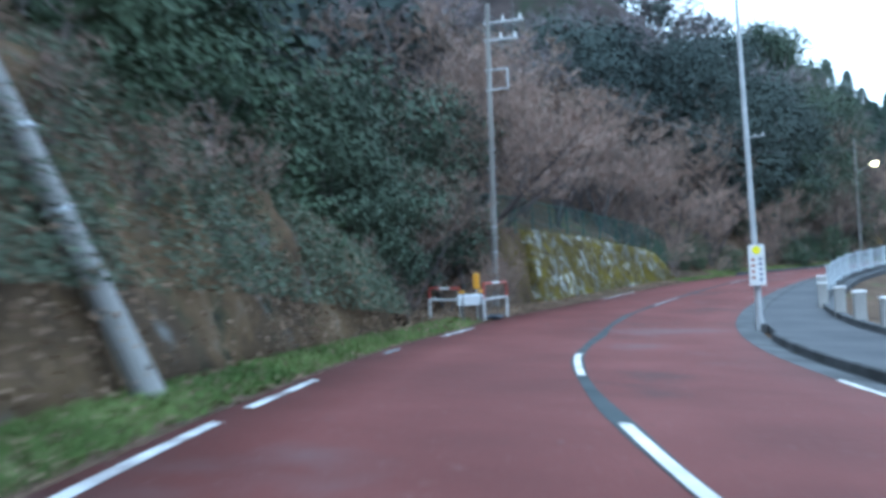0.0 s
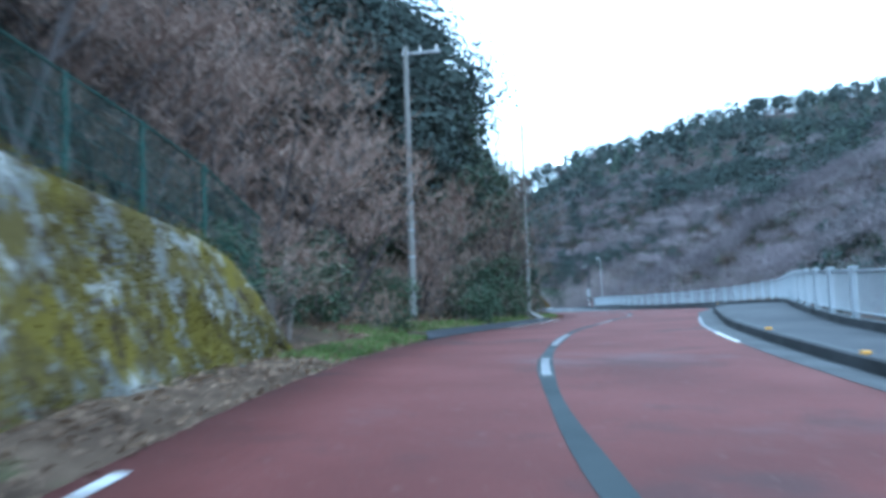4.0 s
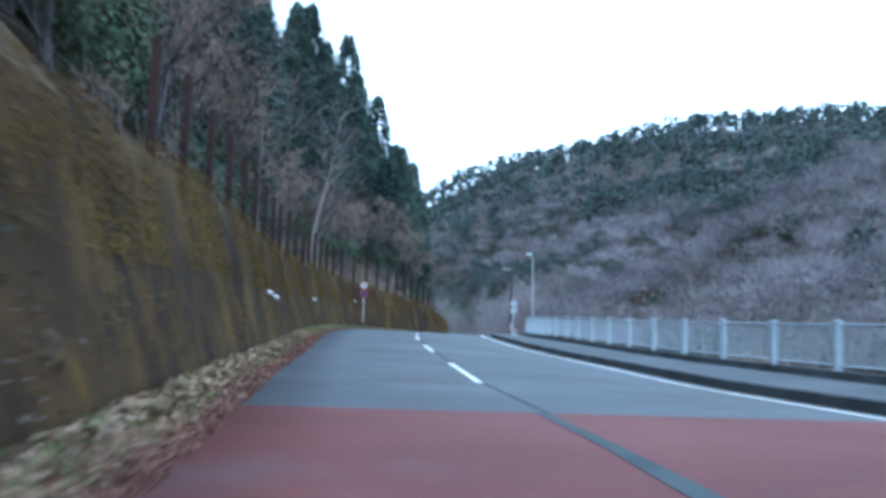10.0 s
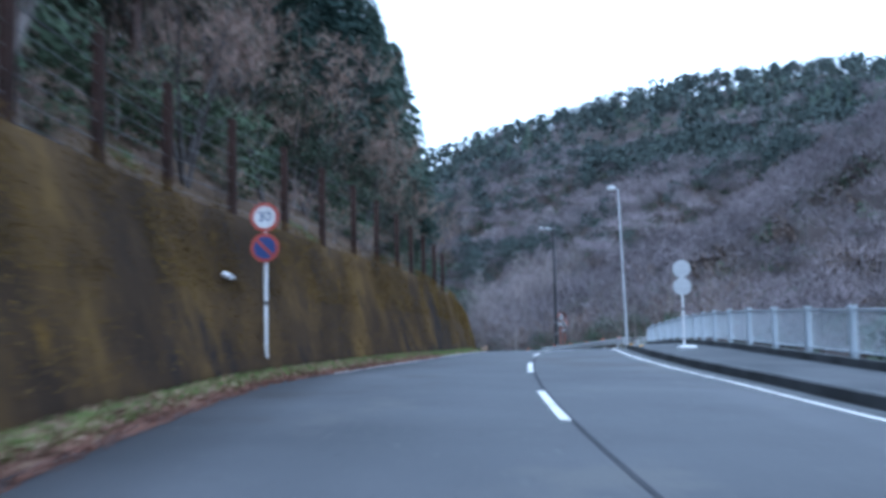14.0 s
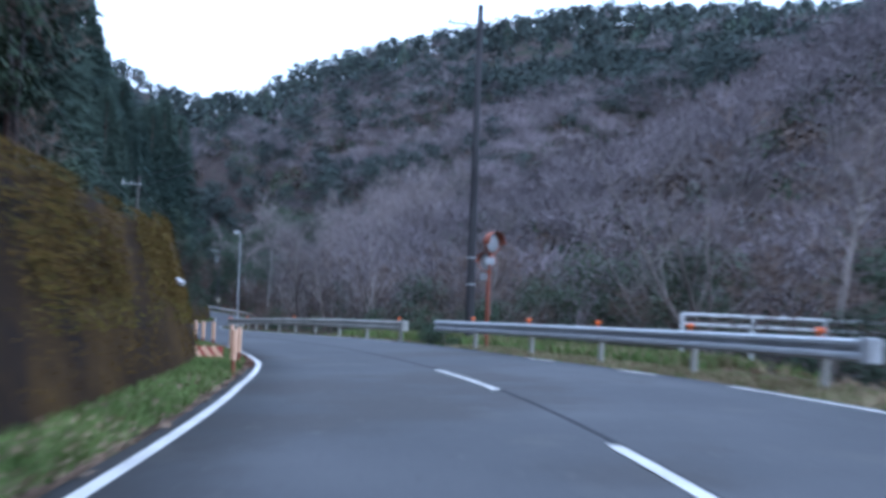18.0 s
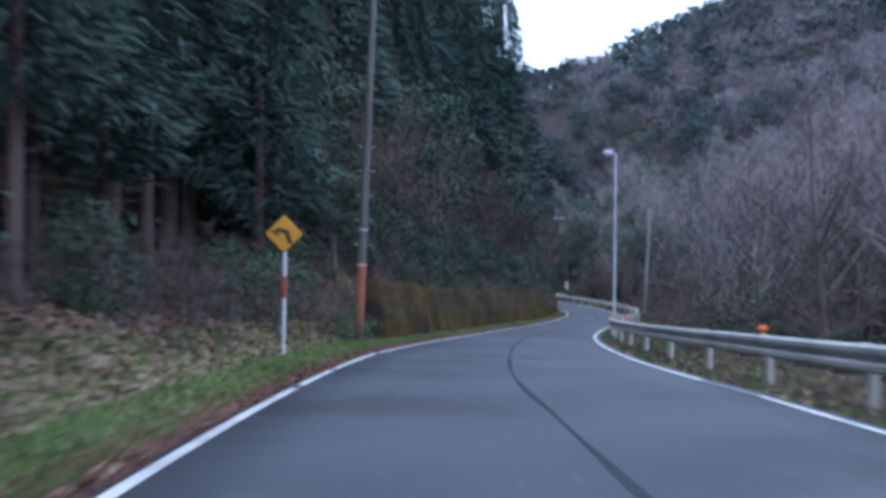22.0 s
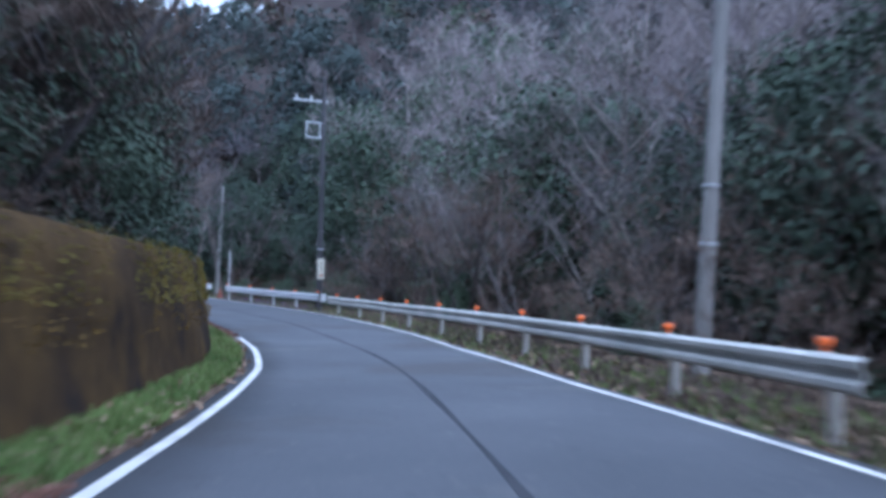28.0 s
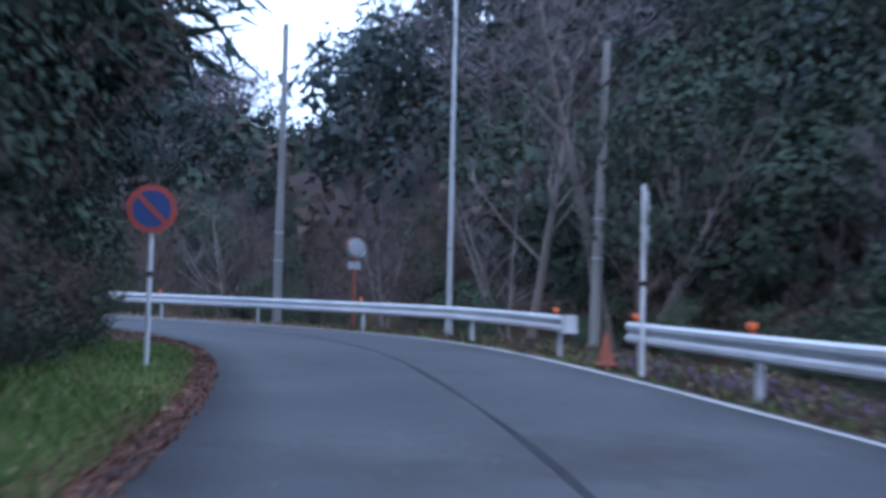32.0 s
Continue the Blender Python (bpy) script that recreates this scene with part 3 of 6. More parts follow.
band("road_repair_strip", -50, RED_END, CENTRE, lambda s: 0.21 + 0.04 * math.sin(s * 0.8), M_PATCH, "blue-grey repair strip along the middle of the red road", 0.006)
band("road_repair_strip", RED_END, 250, lambda s: CENTRE(s) + 0.08, 0.06, M_SEAM, "dark joint along the middle of the grey road", 0.005)
band("road_repair_strip", 250, 460, lambda s: CENTRE(s) + 0.05 * math.sin(s * 0.35), lambda s: 0.07 + 0.03 * math.sin(s * 0.9), M_SEAM, "dark sealed joint along the middle of the road", 0.005)
for a, b, old in [(-14, -8, 0), (-6, -2, 0), (4.6, 9.4, 0), (15.1, 19.8, 0), (41, 45.5, 1), (55.5, 58.5, 1), (62, 67, 1), (76, 80, 1), (88, 93, 1), (101, 105, 1), (114, 118, 1), (130.0, 136.3, 0), (142.4, 147.2, 0), (152.6, 157.5, 0), (162.4, 167.4, 0), (174.6, 179.0, 0), (184.6, 189.2, 0), (194.8, 199.2, 0), (202.8, 207.5, 0), (211, 215.5, 0), (219.8, 224.6, 0), (230.2, 235.0, 0)]:
    band("road_centre_dash", a, b, CENTRE, 0.13, M_LINE_OLD if old else M_LINE, "worn white centre-line dash", 0.012, 0.8)
for a, b, old in [(-40, 8.7, 2), (9.9, 13.2, 2), (18.6, 20, 1), (24, 27.5, 2), (44.5, 49, 2), (78, 96.6, 0), (184.0, 206, 0), (206, 262, 0), (266, 281.5, 0), (282, 285, 0), (285.4, 291, 0), (291.4, 349, 0), (350.5, 371.5, 0), (371.5, 374, 1), (375, 385, 1)]:
    band("road_edge_line_left", a, b, lambda s: LEFT(s) + 0.10, 0.12, (M_LINE, M_LINE_OLD, M_LINE_WORN)[old], "worn white edge line beside the verge", 0.010, 0.8)
for a, b, old in [(-40, 10, 1), (12.5, 15.5, 0), (62, 66, 0), (66, 78, 1), (112, 124, 1), (124, 231, 0), (233.5, 235, 0), (238, 239.5, 0), (252, 281, 0), (281, 284, 1), (284, 430, 0)]:
    band("road_edge_line_right", a, b, lambda s: RIGHT(s) - 0.10, 0.11, M_LINE_OLD if old else M_LINE, "white edge line along the outer lane", 0.010, 0.8)

# kerb and footway with its fence
KERB = lambda s: float(RIGHT(s)) + 0.55
strip("road_gutter", -50, RED_END, 1.0, lambda s: [(float(RIGHT(s)) - 0.12, 0.008), (float(RIGHT(s)) + 0.12, 0.008), (KERB(s) + 0.02, -0.03)], M_KERB, "dirty dark gutter strip between the red road and the kerb", category="road")
strip("road_gutter", RED_END, 224, 1.0, lambda s: [(float(RIGHT(s)) + 0.10, 0.004), (KERB(s) + 0.02, -0.03)], M_KERB, "dark gutter strip before the kerb", category="road")
strip("road_cross_repair", 97.3, 97.6, 0.15, lambda s: [(-1.7 + 0.55 * k, 0.009) for k in range(7)], M_PATCH, "blue-grey repair strip across the red lane", category="road")


def kerb_cross(s):
    o = KERB(s)
    return [(o, -0.12), (o, 0.15), (o + 0.03, 0.18), (o + 0.20, 0.18), (o + 0.20, -0.12)]


strip("kerb", -50, 26, 1.0, kerb_cross, M_KERB, "dark weathered concrete kerb of the footway", smooth_shade=False, closed=True, category="kerb")
strip("kerb", 29.5, 224, 1.0, kerb_cross, M_KERB, "dark weathered concrete kerb of the footway", smooth_shade=False, closed=True, category="kerb")
strip("pavement", -50, 225, 1.0, lambda s: [(KERB(s) + 0.21, -0.1), (KERB(s) + 0.21, 0.155), (float(FENCE(s)) - 0.15, 0.16), (float(FENCE(s)) + 0.5, 0.14), (float(FENCE(s)) + 0.5, -1.2)], M_PAVE, "grey asphalt footway behind the kerb", smooth_shade=False, category="pavement")
strip("fence_plinth", -50, 225, 1.0, lambda s: [(float(FENCE(s)) - 0.12, 0.1), (float(FENCE(s)) - 0.12, 0.34), (float(FENCE(s)) + 0.12, 0.34), (float(FENCE(s)) + 0.12, 0.1)], M_KERB, "low dark concrete plinth under the fence", smooth_shade=False, closed=True, category="plinth")


# ---- walls along the hillside ----
def wall_strip(name, s0, s1, foot, top, lean, material, label, relief=0.12, seed=0.0, fade=2.5):
    """A leaning retaining wall with an uneven face, rounded top and real thickness."""
    def cross(s):
        o0, t = float(LEFT(s)) - foot(s) if callable(foot) else float(LEFT(s)) - foot, top(s)
        k = min(1.0, (s - s0) / fade, (s1 - s) / fade)
        t = max(0.25, t * (1 - (1 - max(k, 0)) ** 2 * 0.8))
        pts = []
        for j in range(9):
            u = j / 8
            n = noise.noise(Vector((s * 0.45, u * 2.1, seed))) + 0.5 * noise.noise(Vector((s * 1.3, u * 5, seed + 3)))
            pts.append((o0 - lean * t * u - relief * n * (0.4 + u), -0.15 + (t + 0.15) * u + (0.08 * n if j == 8 else 0)))
        e = pts[-1]
        pts += [(e[0] - 0.14, e[1] + 0.07), (e[0] - 0.5, e[1] + 0.06), (e[0] - 0.75, e[1] - 0.2), (e[0] - 0.75, -0.4)]
        return pts
    return strip(name, s0, s1, 0.6, cross, material, label, closed=True, category="wall")


wall_strip("wall_rock_bank", -45, 25.5, 1.25, lambda s: float(BANK_H(s)) + 0.9, 0.42, M_ROCK, "steep earth and rock face hung with ivy", 0.6, 7.0, 5)
wall_strip("wall_moss_white", 41.2, 59.0, 1.35, lambda s: float(BANK_H(s)) + 0.05, 0.35, M_MOSS_W, "sloping rock wall with yellow moss and white lichen", 0.16, 1.0, 1.2)
OUTCROP = tab([(100, 1.8), (107, 4.2), (113, 5.8), (119, 6.0), (123, 4.6)])


def crag_cross(s):
    """A steep rock face broken by upright fissures and ledges."""
    t = float(OUTCROP(s)) * min(1.0, 0.3 + (s - 99) / 5, 0.25 + (122.5 - s) / 2)
    o0 = float(LEFT(s)) - float(np.interp(s, [99, 114, 122.5], [1.35, 1.3, 0.95]))
    pts = []
    for j in range(19):
        u = j / 18
        rib = 1 - abs(noise.noise(Vector((s * 0.42, u * 0.9, 5.0)))) * 2.2
        rib2 = abs(noise.noise(Vector((s * 1.25, u * 2.2, 9.0))))
        fine = noise.noise(Vector((s * 3.1, u * 9, 2.0)))
        out_by = 0.75 * rib * min(1, u * 3 + 0.25) - 0.55 * rib2 + 0.14 * fine
        pts.append((o0 - 0.42 * t * u + out_by * min(1, t / 3) - 0.45, -0.2 + (t + 0.2) * u + 0.10 * fine))
    e = pts[-1]
    return pts + [(e[0] - 0.6, e[1] + 0.15), (e[0] - 1.4, e[1] - 0.3), (e[0] - 1.4, -0.5)]


strip("wall_rock_outcrop", 99, 122.4, 0.3, crag_cross, M_CRAG, "dark craggy rock outcrop above dead leaves", smooth_shade=False, closed=True, category="wall")
def long_foot(s):
    return float(np.interp(s, [119, 180, 190, 202, 222, 240, 247, 254.6], [0.95, 0.6, 0.95, 0.5, 0.85, 1.15, 1.3, 1.5]))


def long_top(s):
    return float(BANK_H(s)) if s < 236 else float(np.interp(s, [236, 245, 250, 254.6], [float(BANK_H(236)), 3.7, 3.6, 3.1]))


wall_strip("wall_moss_long", 119, 254.6, long_foot, long_top, 0.28, M_MOSS_B, "long dark concrete retaining wall covered in brown moss", 0.06, 2.0, 1.6)
wall_strip("wall_moss_bend", 296.5, 349, lambda s: 0.75, lambda s: float(BANK_H(s)), 0.3, M_MOSS_B, "low mossy retaining wall under bushes", 0.12, 3.0, 1.5)
wall_strip("wall_moss_end", 348, 376, lambda s: 0.75, lambda s: float(BANK_H(s)) * 1.02, 0.2, M_MOSS_B, "brown mossy retaining wall on the inside of the bend", 0.10, 4.0, 1.8)


# ---- plants: branching and leaves as loose triangles ----
rng = np.random.default_rng(7)


def bars(a, b, r0, r1, n):
    """Tapered n-sided bars between the points a and b."""
    a, b = np.asarray(a, float).reshape(-1, 3), np.asarray(b, float).reshape(-1, 3)
    r0, r1 = np.broadcast_to(r0, len(a)), np.broadcast_to(r1, len(a))
    d = b - a
    d = d / (np.linalg.norm(d, axis=1)[:, None] + 1e-9)
    ref = np.where(np.abs(d[:, 2:3]) > 0.9, np.array([[1.0, 0, 0]]), np.array([[0, 0, 1.0]]))
    u = np.cross(d, ref)
    u /= np.linalg.norm(u, axis=1)[:, None] + 1e-9
    v = np.cross(d, u)
    out = []
    for k in range(n):
        p, q = 2 * math.pi * k / n, 2 * math.pi * (k + 1) / n
        w0, w1 = u * math.cos(p) + v * math.sin(p), u * math.cos(q) + v * math.sin(q)
        a0, a1, b0, b1 = a + w0 * r0[:, None], a + w1 * r0[:, None], b + w0 * r1[:, None], b + w1 * r1[:, None]
        out += [np.stack([a0, a1, b1], 1), np.stack([a0, b1, b0], 1)]
    return np.concatenate(out)


def slivers(a, b, w):
    """One thin triangle from a to b."""
    d = b - a
    side = np.cross(d, rng.normal(size=a.shape))
    side = side / (np.linalg.norm(side, axis=1)[:, None] + 1e-9) * np.reshape(w, (-1, 1))
    return np.stack([a - side, a + side, b], 1)


def flakes(c, size, flat=0.0, face=None):
    """One small leaf-like triangle round each centre; face: the way that each one roughly faces."""
    n = len(c)
    t1, t2 = rng.normal(size=(n, 3)), rng.normal(size=(n, 3))
    if face is not None:
        up = face + rng.normal(0, 0.38, (n, 3))
        up /= np.linalg.norm(up, axis=1)[:, None] + 1e-9
        t1 -= (t1 * up).sum(1)[:, None] * up
        t2 -= (t2 * up).sum(1)[:, None] * up
    t1[:, 2] *= 1 - flat
    t2[:, 2] *= 1 - flat
    t1 /= np.linalg.norm(t1, axis=1)[:, None] + 1e-9
    t2 -= (t1 * t2).sum(1)[:, None] * t1
    t2 /= np.linalg.norm(t2, axis=1)[:, None] + 1e-9
    s = np.reshape(size, (-1, 1)) * rng.uniform(0.6, 1.3, (n, 1))
    return np.stack([c - t1 * s * 0.5, c + t1 * s * 0.5, c + t2 * s], 1)


def aim(n, up, wide):
    a = rng.uniform(0, 2 * math.pi, n)
    d = np.stack([np.cos(a) * wide, np.sin(a) * wide, up + rng.normal(0, 0.2, n)], 1)
    return d / np.linalg.norm(d, axis=1)[:, None]


def bare_tree(h, spread, n1, n2, n3, w=0.012, thick=0.16, low=0.3, stems=1, k=7, sides=(7, 5, 4, 3)):
    """Bark and twig triangles of a leafless broadleaf tree."""
    bark, twig = [], []
    for st in range(stems):
        lean = rng.normal(0, 0.10, 2) + (rng.normal(0, 0.25, 2) if stems > 1 else 0)
        z = np.linspace(0, h * 0.86, k)
        bend = np.cumsum(rng.normal(0, 0.035 * h / k, (k, 2)), 0)
        tr = np.stack([z * lean[0] + bend[:, 0], z * lean[1] + bend[:, 1], z], 1)
        r = thick * (1 - np.linspace(0, 0.88, k))
        bark.append(bars(tr[:-1], tr[1:], r[:-1], r[1:], sides[0]))
        t = rng.uniform(low, 1.0, n1)
        i = np.clip((t * (k - 1)).astype(int), 0, k - 2)
        f = (t * (k - 1) - i)[:, None]
        p = tr[i] * (1 - f) + tr[i + 1] * f
        ln = spread * (1.15 - 0.65 * t) * rng.uniform(0.6, 1.15, n1)
        d = aim(n1, 0.75, 0.8)
        m = p + d * (ln * 0.5)[:, None]
        d2 = d + rng.normal(0, 0.22, d.shape) + np.array([0, 0, 0.18])
        d2 /= np.linalg.norm(d2, axis=1)[:, None]
        e = m + d2 * (ln * 0.55)[:, None]
        rr = thick * 0.36 * (1.1 - 0.7 * t)
        if sides[2]:
            bark += [bars(p, m, rr, rr * 0.65, sides[1]), bars(m, e, rr * 0.65, rr * 0.25, sides[2])]
        else:
            bark.append(bars(p, e, rr, rr * 0.3, sides[1]) if sides[1] else slivers(p, e, rr * 0.8))
        # sub-branches
        w2 = rng.integers(0, n1, n1 * n2)
        u = rng.uniform(0.25, 1.0, len(w2))[:, None]
        q = np.where(u < 0.5, p[w2] + (m[w2] - p[w2]) * u * 2, m[w2] + (e[w2] - m[w2]) * (u - 0.5) * 2)
        dd = d2[w2] * 0.6 + aim(len(w2), 0.45, 0.9)
        dd /= np.linalg.norm(dd, axis=1)[:, None]
        l2 = ln[w2] * rng.uniform(0.25, 0.55, len(w2))
        q2 = q + dd * l2[:, None]
        bark.append(bars(q, q2, rr[w2] * 0.33, rr[w2] * 0.10, 3) if sides[3] else slivers(q, q2, rr[w2] * 0.4))
        # twigs
        w3 = rng.integers(0, len(w2), len(w2) * n3)
        u = rng.uniform(0.2, 1.0, len(w3))[:, None]
        a = q[w3] + (q2[w3] - q[w3]) * u
        td = dd[w3] * 0.7 + aim(len(w3), 0.35, 0.9)
        td /= np.linalg.norm(td, axis=1)[:, None]
        b = a + td * (l2[w3] * rng.uniform(0.3, 0.8, len(w3)))[:, None]
        twig.append(slivers(a, b, np.full(len(a), w)))
        if not sides[2]:
            continue
        c = a + (b - a) * rng.uniform(0.3, 0.7, (len(a), 1))
        td = td + rng.normal(0, 0.6, td.shape)
        twig.append(slivers(c, c + td * (l2[w3] * 0.3)[:, None], np.full(len(a), w * 0.8)))
    return np.concatenate(bark), np.concatenate(twig)


def leafy_tree(h, spread, blobs, per, size, thick=0.16, low=0.35, limbs=True, leaves=flakes):
    """Bark and leaf triangles of an evergreen broadleaf tree with an uneven crown."""
    bark, leaf = [], []
    tr = np.array([[0, 0, 0], [0.05 * h * rng.normal(), 0.05 * h * rng.normal(), h * 0.45], [0.06 * h * rng.normal(), 0.06 * h * rng.normal(), h * 0.85]])
    bark.append(bars(tr[:-1], tr[1:], np.array([thick, thick * 0.7]), np.array([thick * 0.7, thick * 0.2]), 7 if limbs else 3))
    for k in range(blobs):
        t = low + (1 - low) * (k + 0.5) / blobs
        a = rng.uniform(0, 2 * math.pi)
        rad = spread * math.sin(math.pi * min(0.95, 0.18 + 0.72 * (t - low) / (1 - low))) * rng.uniform(0.35, 0.8)
        c = np.array([math.cos(a) * rad, math.sin(a) * rad, h * t])
        if limbs:
            bark.append(bars(tr[1][None] * [1, 1, t], c[None], thick * 0.35, thick * 0.1, 3))
        g = rng.normal(size=(per, 3))
        g /= np.linalg.norm(g, axis=1)[:, None]
        rr = spread * rng.uniform(0.3, 0.48)
        pts = c + g * (rr * rng.uniform(0.6, 1.18, (per, 1))) * [1, 1, 0.75]
        face = g + np.array([0.45 * c[0] / spread, 0.45 * c[1] / spread, 0.35])
        leaf.append(leaves(pts, size, face=face))
    return np.concatenate(bark), np.concatenate(leaf)


def dome_tree(h, spread, n, w, thick=0.12, limbs=6):
    """Bark and twig triangles of a leafless tree seen from afar: a rounded crown of fine twigs that fan out."""
    top = h * 0.62
    bark = [bars(np.array([[0, 0, 0.0]]), np.array([[rng.normal(0, 0.25), rng.normal(0, 0.25), top]]), thick, thick * 0.5, 4)]
    a = rng.uniform(0, 2 * math.pi, limbs)
    p = np.stack([np.zeros(limbs), np.zeros(limbs), rng.uniform(0.3, 0.6, limbs) * h], 1)
    q = np.stack([np.cos(a) * spread * 0.6, np.sin(a) * spread * 0.6, rng.uniform(0.62, 0.9, limbs) * h], 1)
    bark.append(bars(p, q, thick * 0.5, thick * 0.15, 3))
    twig = []
    lumps = 7
    for k in range(lumps):
        b = 2 * math.pi * k / lumps + rng.uniform(-0.4, 0.4)
        far = spread * rng.uniform(0.35, 0.62) if k else 0.0
        c = np.array([math.cos(b) * far, math.sin(b) * far, h * rng.uniform(0.55, 0.72) + (0.12 * h if not k else 0)])
        m = n // lumps
        d = rng.normal(size=(m, 3))
        d[:, 2] = np.abs(d[:, 2]) * 0.9 - 0.25
        d /= np.linalg.norm(d, axis=1)[:, None]
        r = spread * rng.uniform(0.40, 0.55)
        u = rng.uniform(0.15, 0.75, (m, 1))
        s0 = c + d * r * u
        e = d + rng.normal(0, 0.3, d.shape) + np.array([0, 0, 0.3])
        s1 = s0 + e * r * rng.uniform(0.3, 0.55, (m, 1))
        twig.append(slivers(s0, s1, np.full(m, w)))
    return np.concatenate(bark), np.concatenate(twig)


def sprays(c, size, face=None):
    """Narrow drooping sprigs that point away from the trunk."""
    n = len(c)
    d = np.stack([c[:, 0], c[:, 1], np.zeros(n)], 1)
    d /= np.linalg.norm(d, axis=1)[:, None] + 1e-6
    d = d + rng.normal(0, 0.45, d.shape) + np.array([0, 0, -0.35])
    s = np.reshape(size, (-1, 1)) * rng.uniform(0.6, 1.3, (n, 1))
    return slivers(c - d * s * 0.4, c + d * s, s[:, 0] * 0.17)


def cedar_tree(h, spread, n, size, thick=0.2, low=0.3, dead=14, leaves=flakes):
    """Bark and needle triangles of a straight plantation cedar."""
    bark = [bars(np.array([[0, 0, 0], [0, 0, h * 0.5]]), np.array([[0, 0, h * 0.5], [0, 0, h]]), np.array([thick, thick * 0.6]), np.array([thick * 0.6, 0.02]), 8 if dead else 3)]
    t = low + (1 - low) * rng.uniform(0, 1, n) ** 0.85
    k = (t - low) / (1 - low)
    reach = spread * (1.05 - k) ** 0.7 * (0.35 + 0.65 * smooth(0, 0.18, k)) * rng.uniform(0.3, 1.1, n)
    a = rng.uniform(0, 2 * math.pi, n)
    a = a + 0.5 * np.sin(a * 3 + np.floor(t * 16))
    c = np.stack([np.cos(a) * reach, np.sin(a) * reach, h * t - reach * 0.30 + rng.normal(0, 0.2, n)], 1)
    leaf = [leaves(c, size * (0.75 + 0.5 * (1 - k)))]
    if dead:
        td = rng.uniform(0.12, low + 0.1, dead)
        p = np.stack([np.zeros(dead), np.zeros(dead), h * td], 1)
        bark.append(bars(p, p + aim(dead, -0.05, 1.0) * rng.uniform(0.6, 1.8, (dead, 1)), 0.03, 0.008, 3))
    return np.concatenate(bark), np.concatenate(leaf)


def plant(template, xyz, scale, spin=None):
    """Copies of a triangle template at many places."""
    n = len(xyz)
    a = rng.uniform(0, 2 * math.pi, n) if spin is None else spin
    c, s = np.cos(a), np.sin(a)
    t = template[None] * np.reshape(scale, (-1, 1, 1, 1))
    x = t[..., 0] * c[:, None, None] - t[..., 1] * s[:, None, None] + xyz[:, 0, None, None]
    y = t[..., 0] * s[:, None, None] + t[..., 1] * c[:, None, None] + xyz[:, 1, None, None]
    return np.stack([x, y, t[..., 2] + xyz[:, 2, None, None]], -1).reshape(-1, 3, 3)


def Pv(s, o, h):
    x, y, z, b, a = (np.interp(s, AX_S, q) for q in (AX_X, AX_Y, AX_Z, AX_B, AX_H))
    return np.stack([x + o * np.cos(a), y + o * np.sin(a), z + b * np.clip(o, -5, 9) + h], -1)


def on_bank(s, o):
    return Pv(s, o, profile(s, o) - 0.03)


# ---- woods on the hillsides, uncountable ----
def scatter(step, x0, x1, y0, y1):
    xs, ys = np.meshgrid(np.arange(x0, x1, step), np.arange(y0, y1, step))
    x = (xs + rng.uniform(-0.48, 0.48, xs.shape) * step).ravel()
    y = (ys + rng.uniform(-0.48, 0.48, ys.shape) * step).ravel()
    return x, y


wx, wy = scatter(5.6, -260, 260, -15, 560)
fx, fy = scatter(14.5, -520, 520, 560, 1060)
wx, wy = np.concatenate([wx, fx]), np.concatenate([wy, fy])
wz, ws, wo = ground_height(wx, wy)
near_cam = np.abs(wo)
keep = ((wo < -11) & (wo > -58)) | ((wo > VALLEY(ws) - 8) & (wo < 420) & (wo > 15))
keep |= wy > 560
keep &= rng.uniform(size=len(wx)) < np.where(wy > 560, 1.0, np.where(near_cam > 200, 0.7, np.where(near_cam > 120, 0.9, 1.0)))
keep &= (wx < 0.55 * (wy - 40) + 25) | (rng.uniform(size=len(wx)) < 0.35)
wx, wy, wz, ws, wo = (q[keep] for q in (wx, wy, wz, ws, wo))
# young growth up the side valley, where the sky shows
glade = np.degrees(np.arctan2(-(wx + 81), wy - 378))
young = np.where((glade > 34) & (glade < 41) & (wy > 385) & (wy < 560), 0.5, 1.0)
patch = wob(wx, wy, 0.055, 1.0) + wob(wx + 40, wy - 17, 0.021, 0.9) + rng.normal(0, 0.35, len(wx))
left_side = wo < 0
# bare trees below, evergreens along the upper slopes, cedars on the crest; on the near side as the stands follow each other
line = np.interp(ws, [0, 190, 215, 260, 330], [76, 78, 112, 135, 150])
share = smooth(line - 32, line + 34, wo + 34 * patch)
dice = rng.uniform(size=len(wx))
kind = np.where(dice < share * 0.88, 1, 0)
kind = np.where(~left_side & (wo < line - 20) & (patch > 0.9) & (wo > 55), 1, kind)
kind = np.where(~left_side & (wo > line + 35) & (rng.uniform(size=len(wx)) < 0.4), 2, kind)
kind = np.where(left_side, np.where(patch > 0.25, 0, np.where(patch > -0.25, 1, 2)), kind)
kind = np.where(left_side & (ws > 118) & (ws < 300) & (patch < 0.55), 2, kind)
kind = np.where(left_side & (ws > 50) & (ws < 112) & (wo > -30), np.where(dice < 0.75, 0, 1), kind)
kind = np.where(left_side & (ws < 165) & (kind == 2), 1, kind)
kind = np.where(~left_side & (ws > 385) & (wo < 70) & (dice < np.where((wo < 40) & (ws > 398), 0.85, 0.22)), 1, kind)
kind = np.where((wy > 560) & (kind == 2) & (dice < 0.6), 1, kind)
kind = np.where((kind == 0) & (near_cam[keep] > 110), 3, kind)
kind = np.where((kind == 1) & (wo > 0) & (wo < 70) & (ws > 300), 4, kind)
kind = np.where((kind == 1) & (wy <= 560) & (wo > 110), 6, kind)
kind = np.where((kind == 1) & (wy > 560), 5, kind)
pos = np.stack([wx, wy, wz - 0.3], 1)
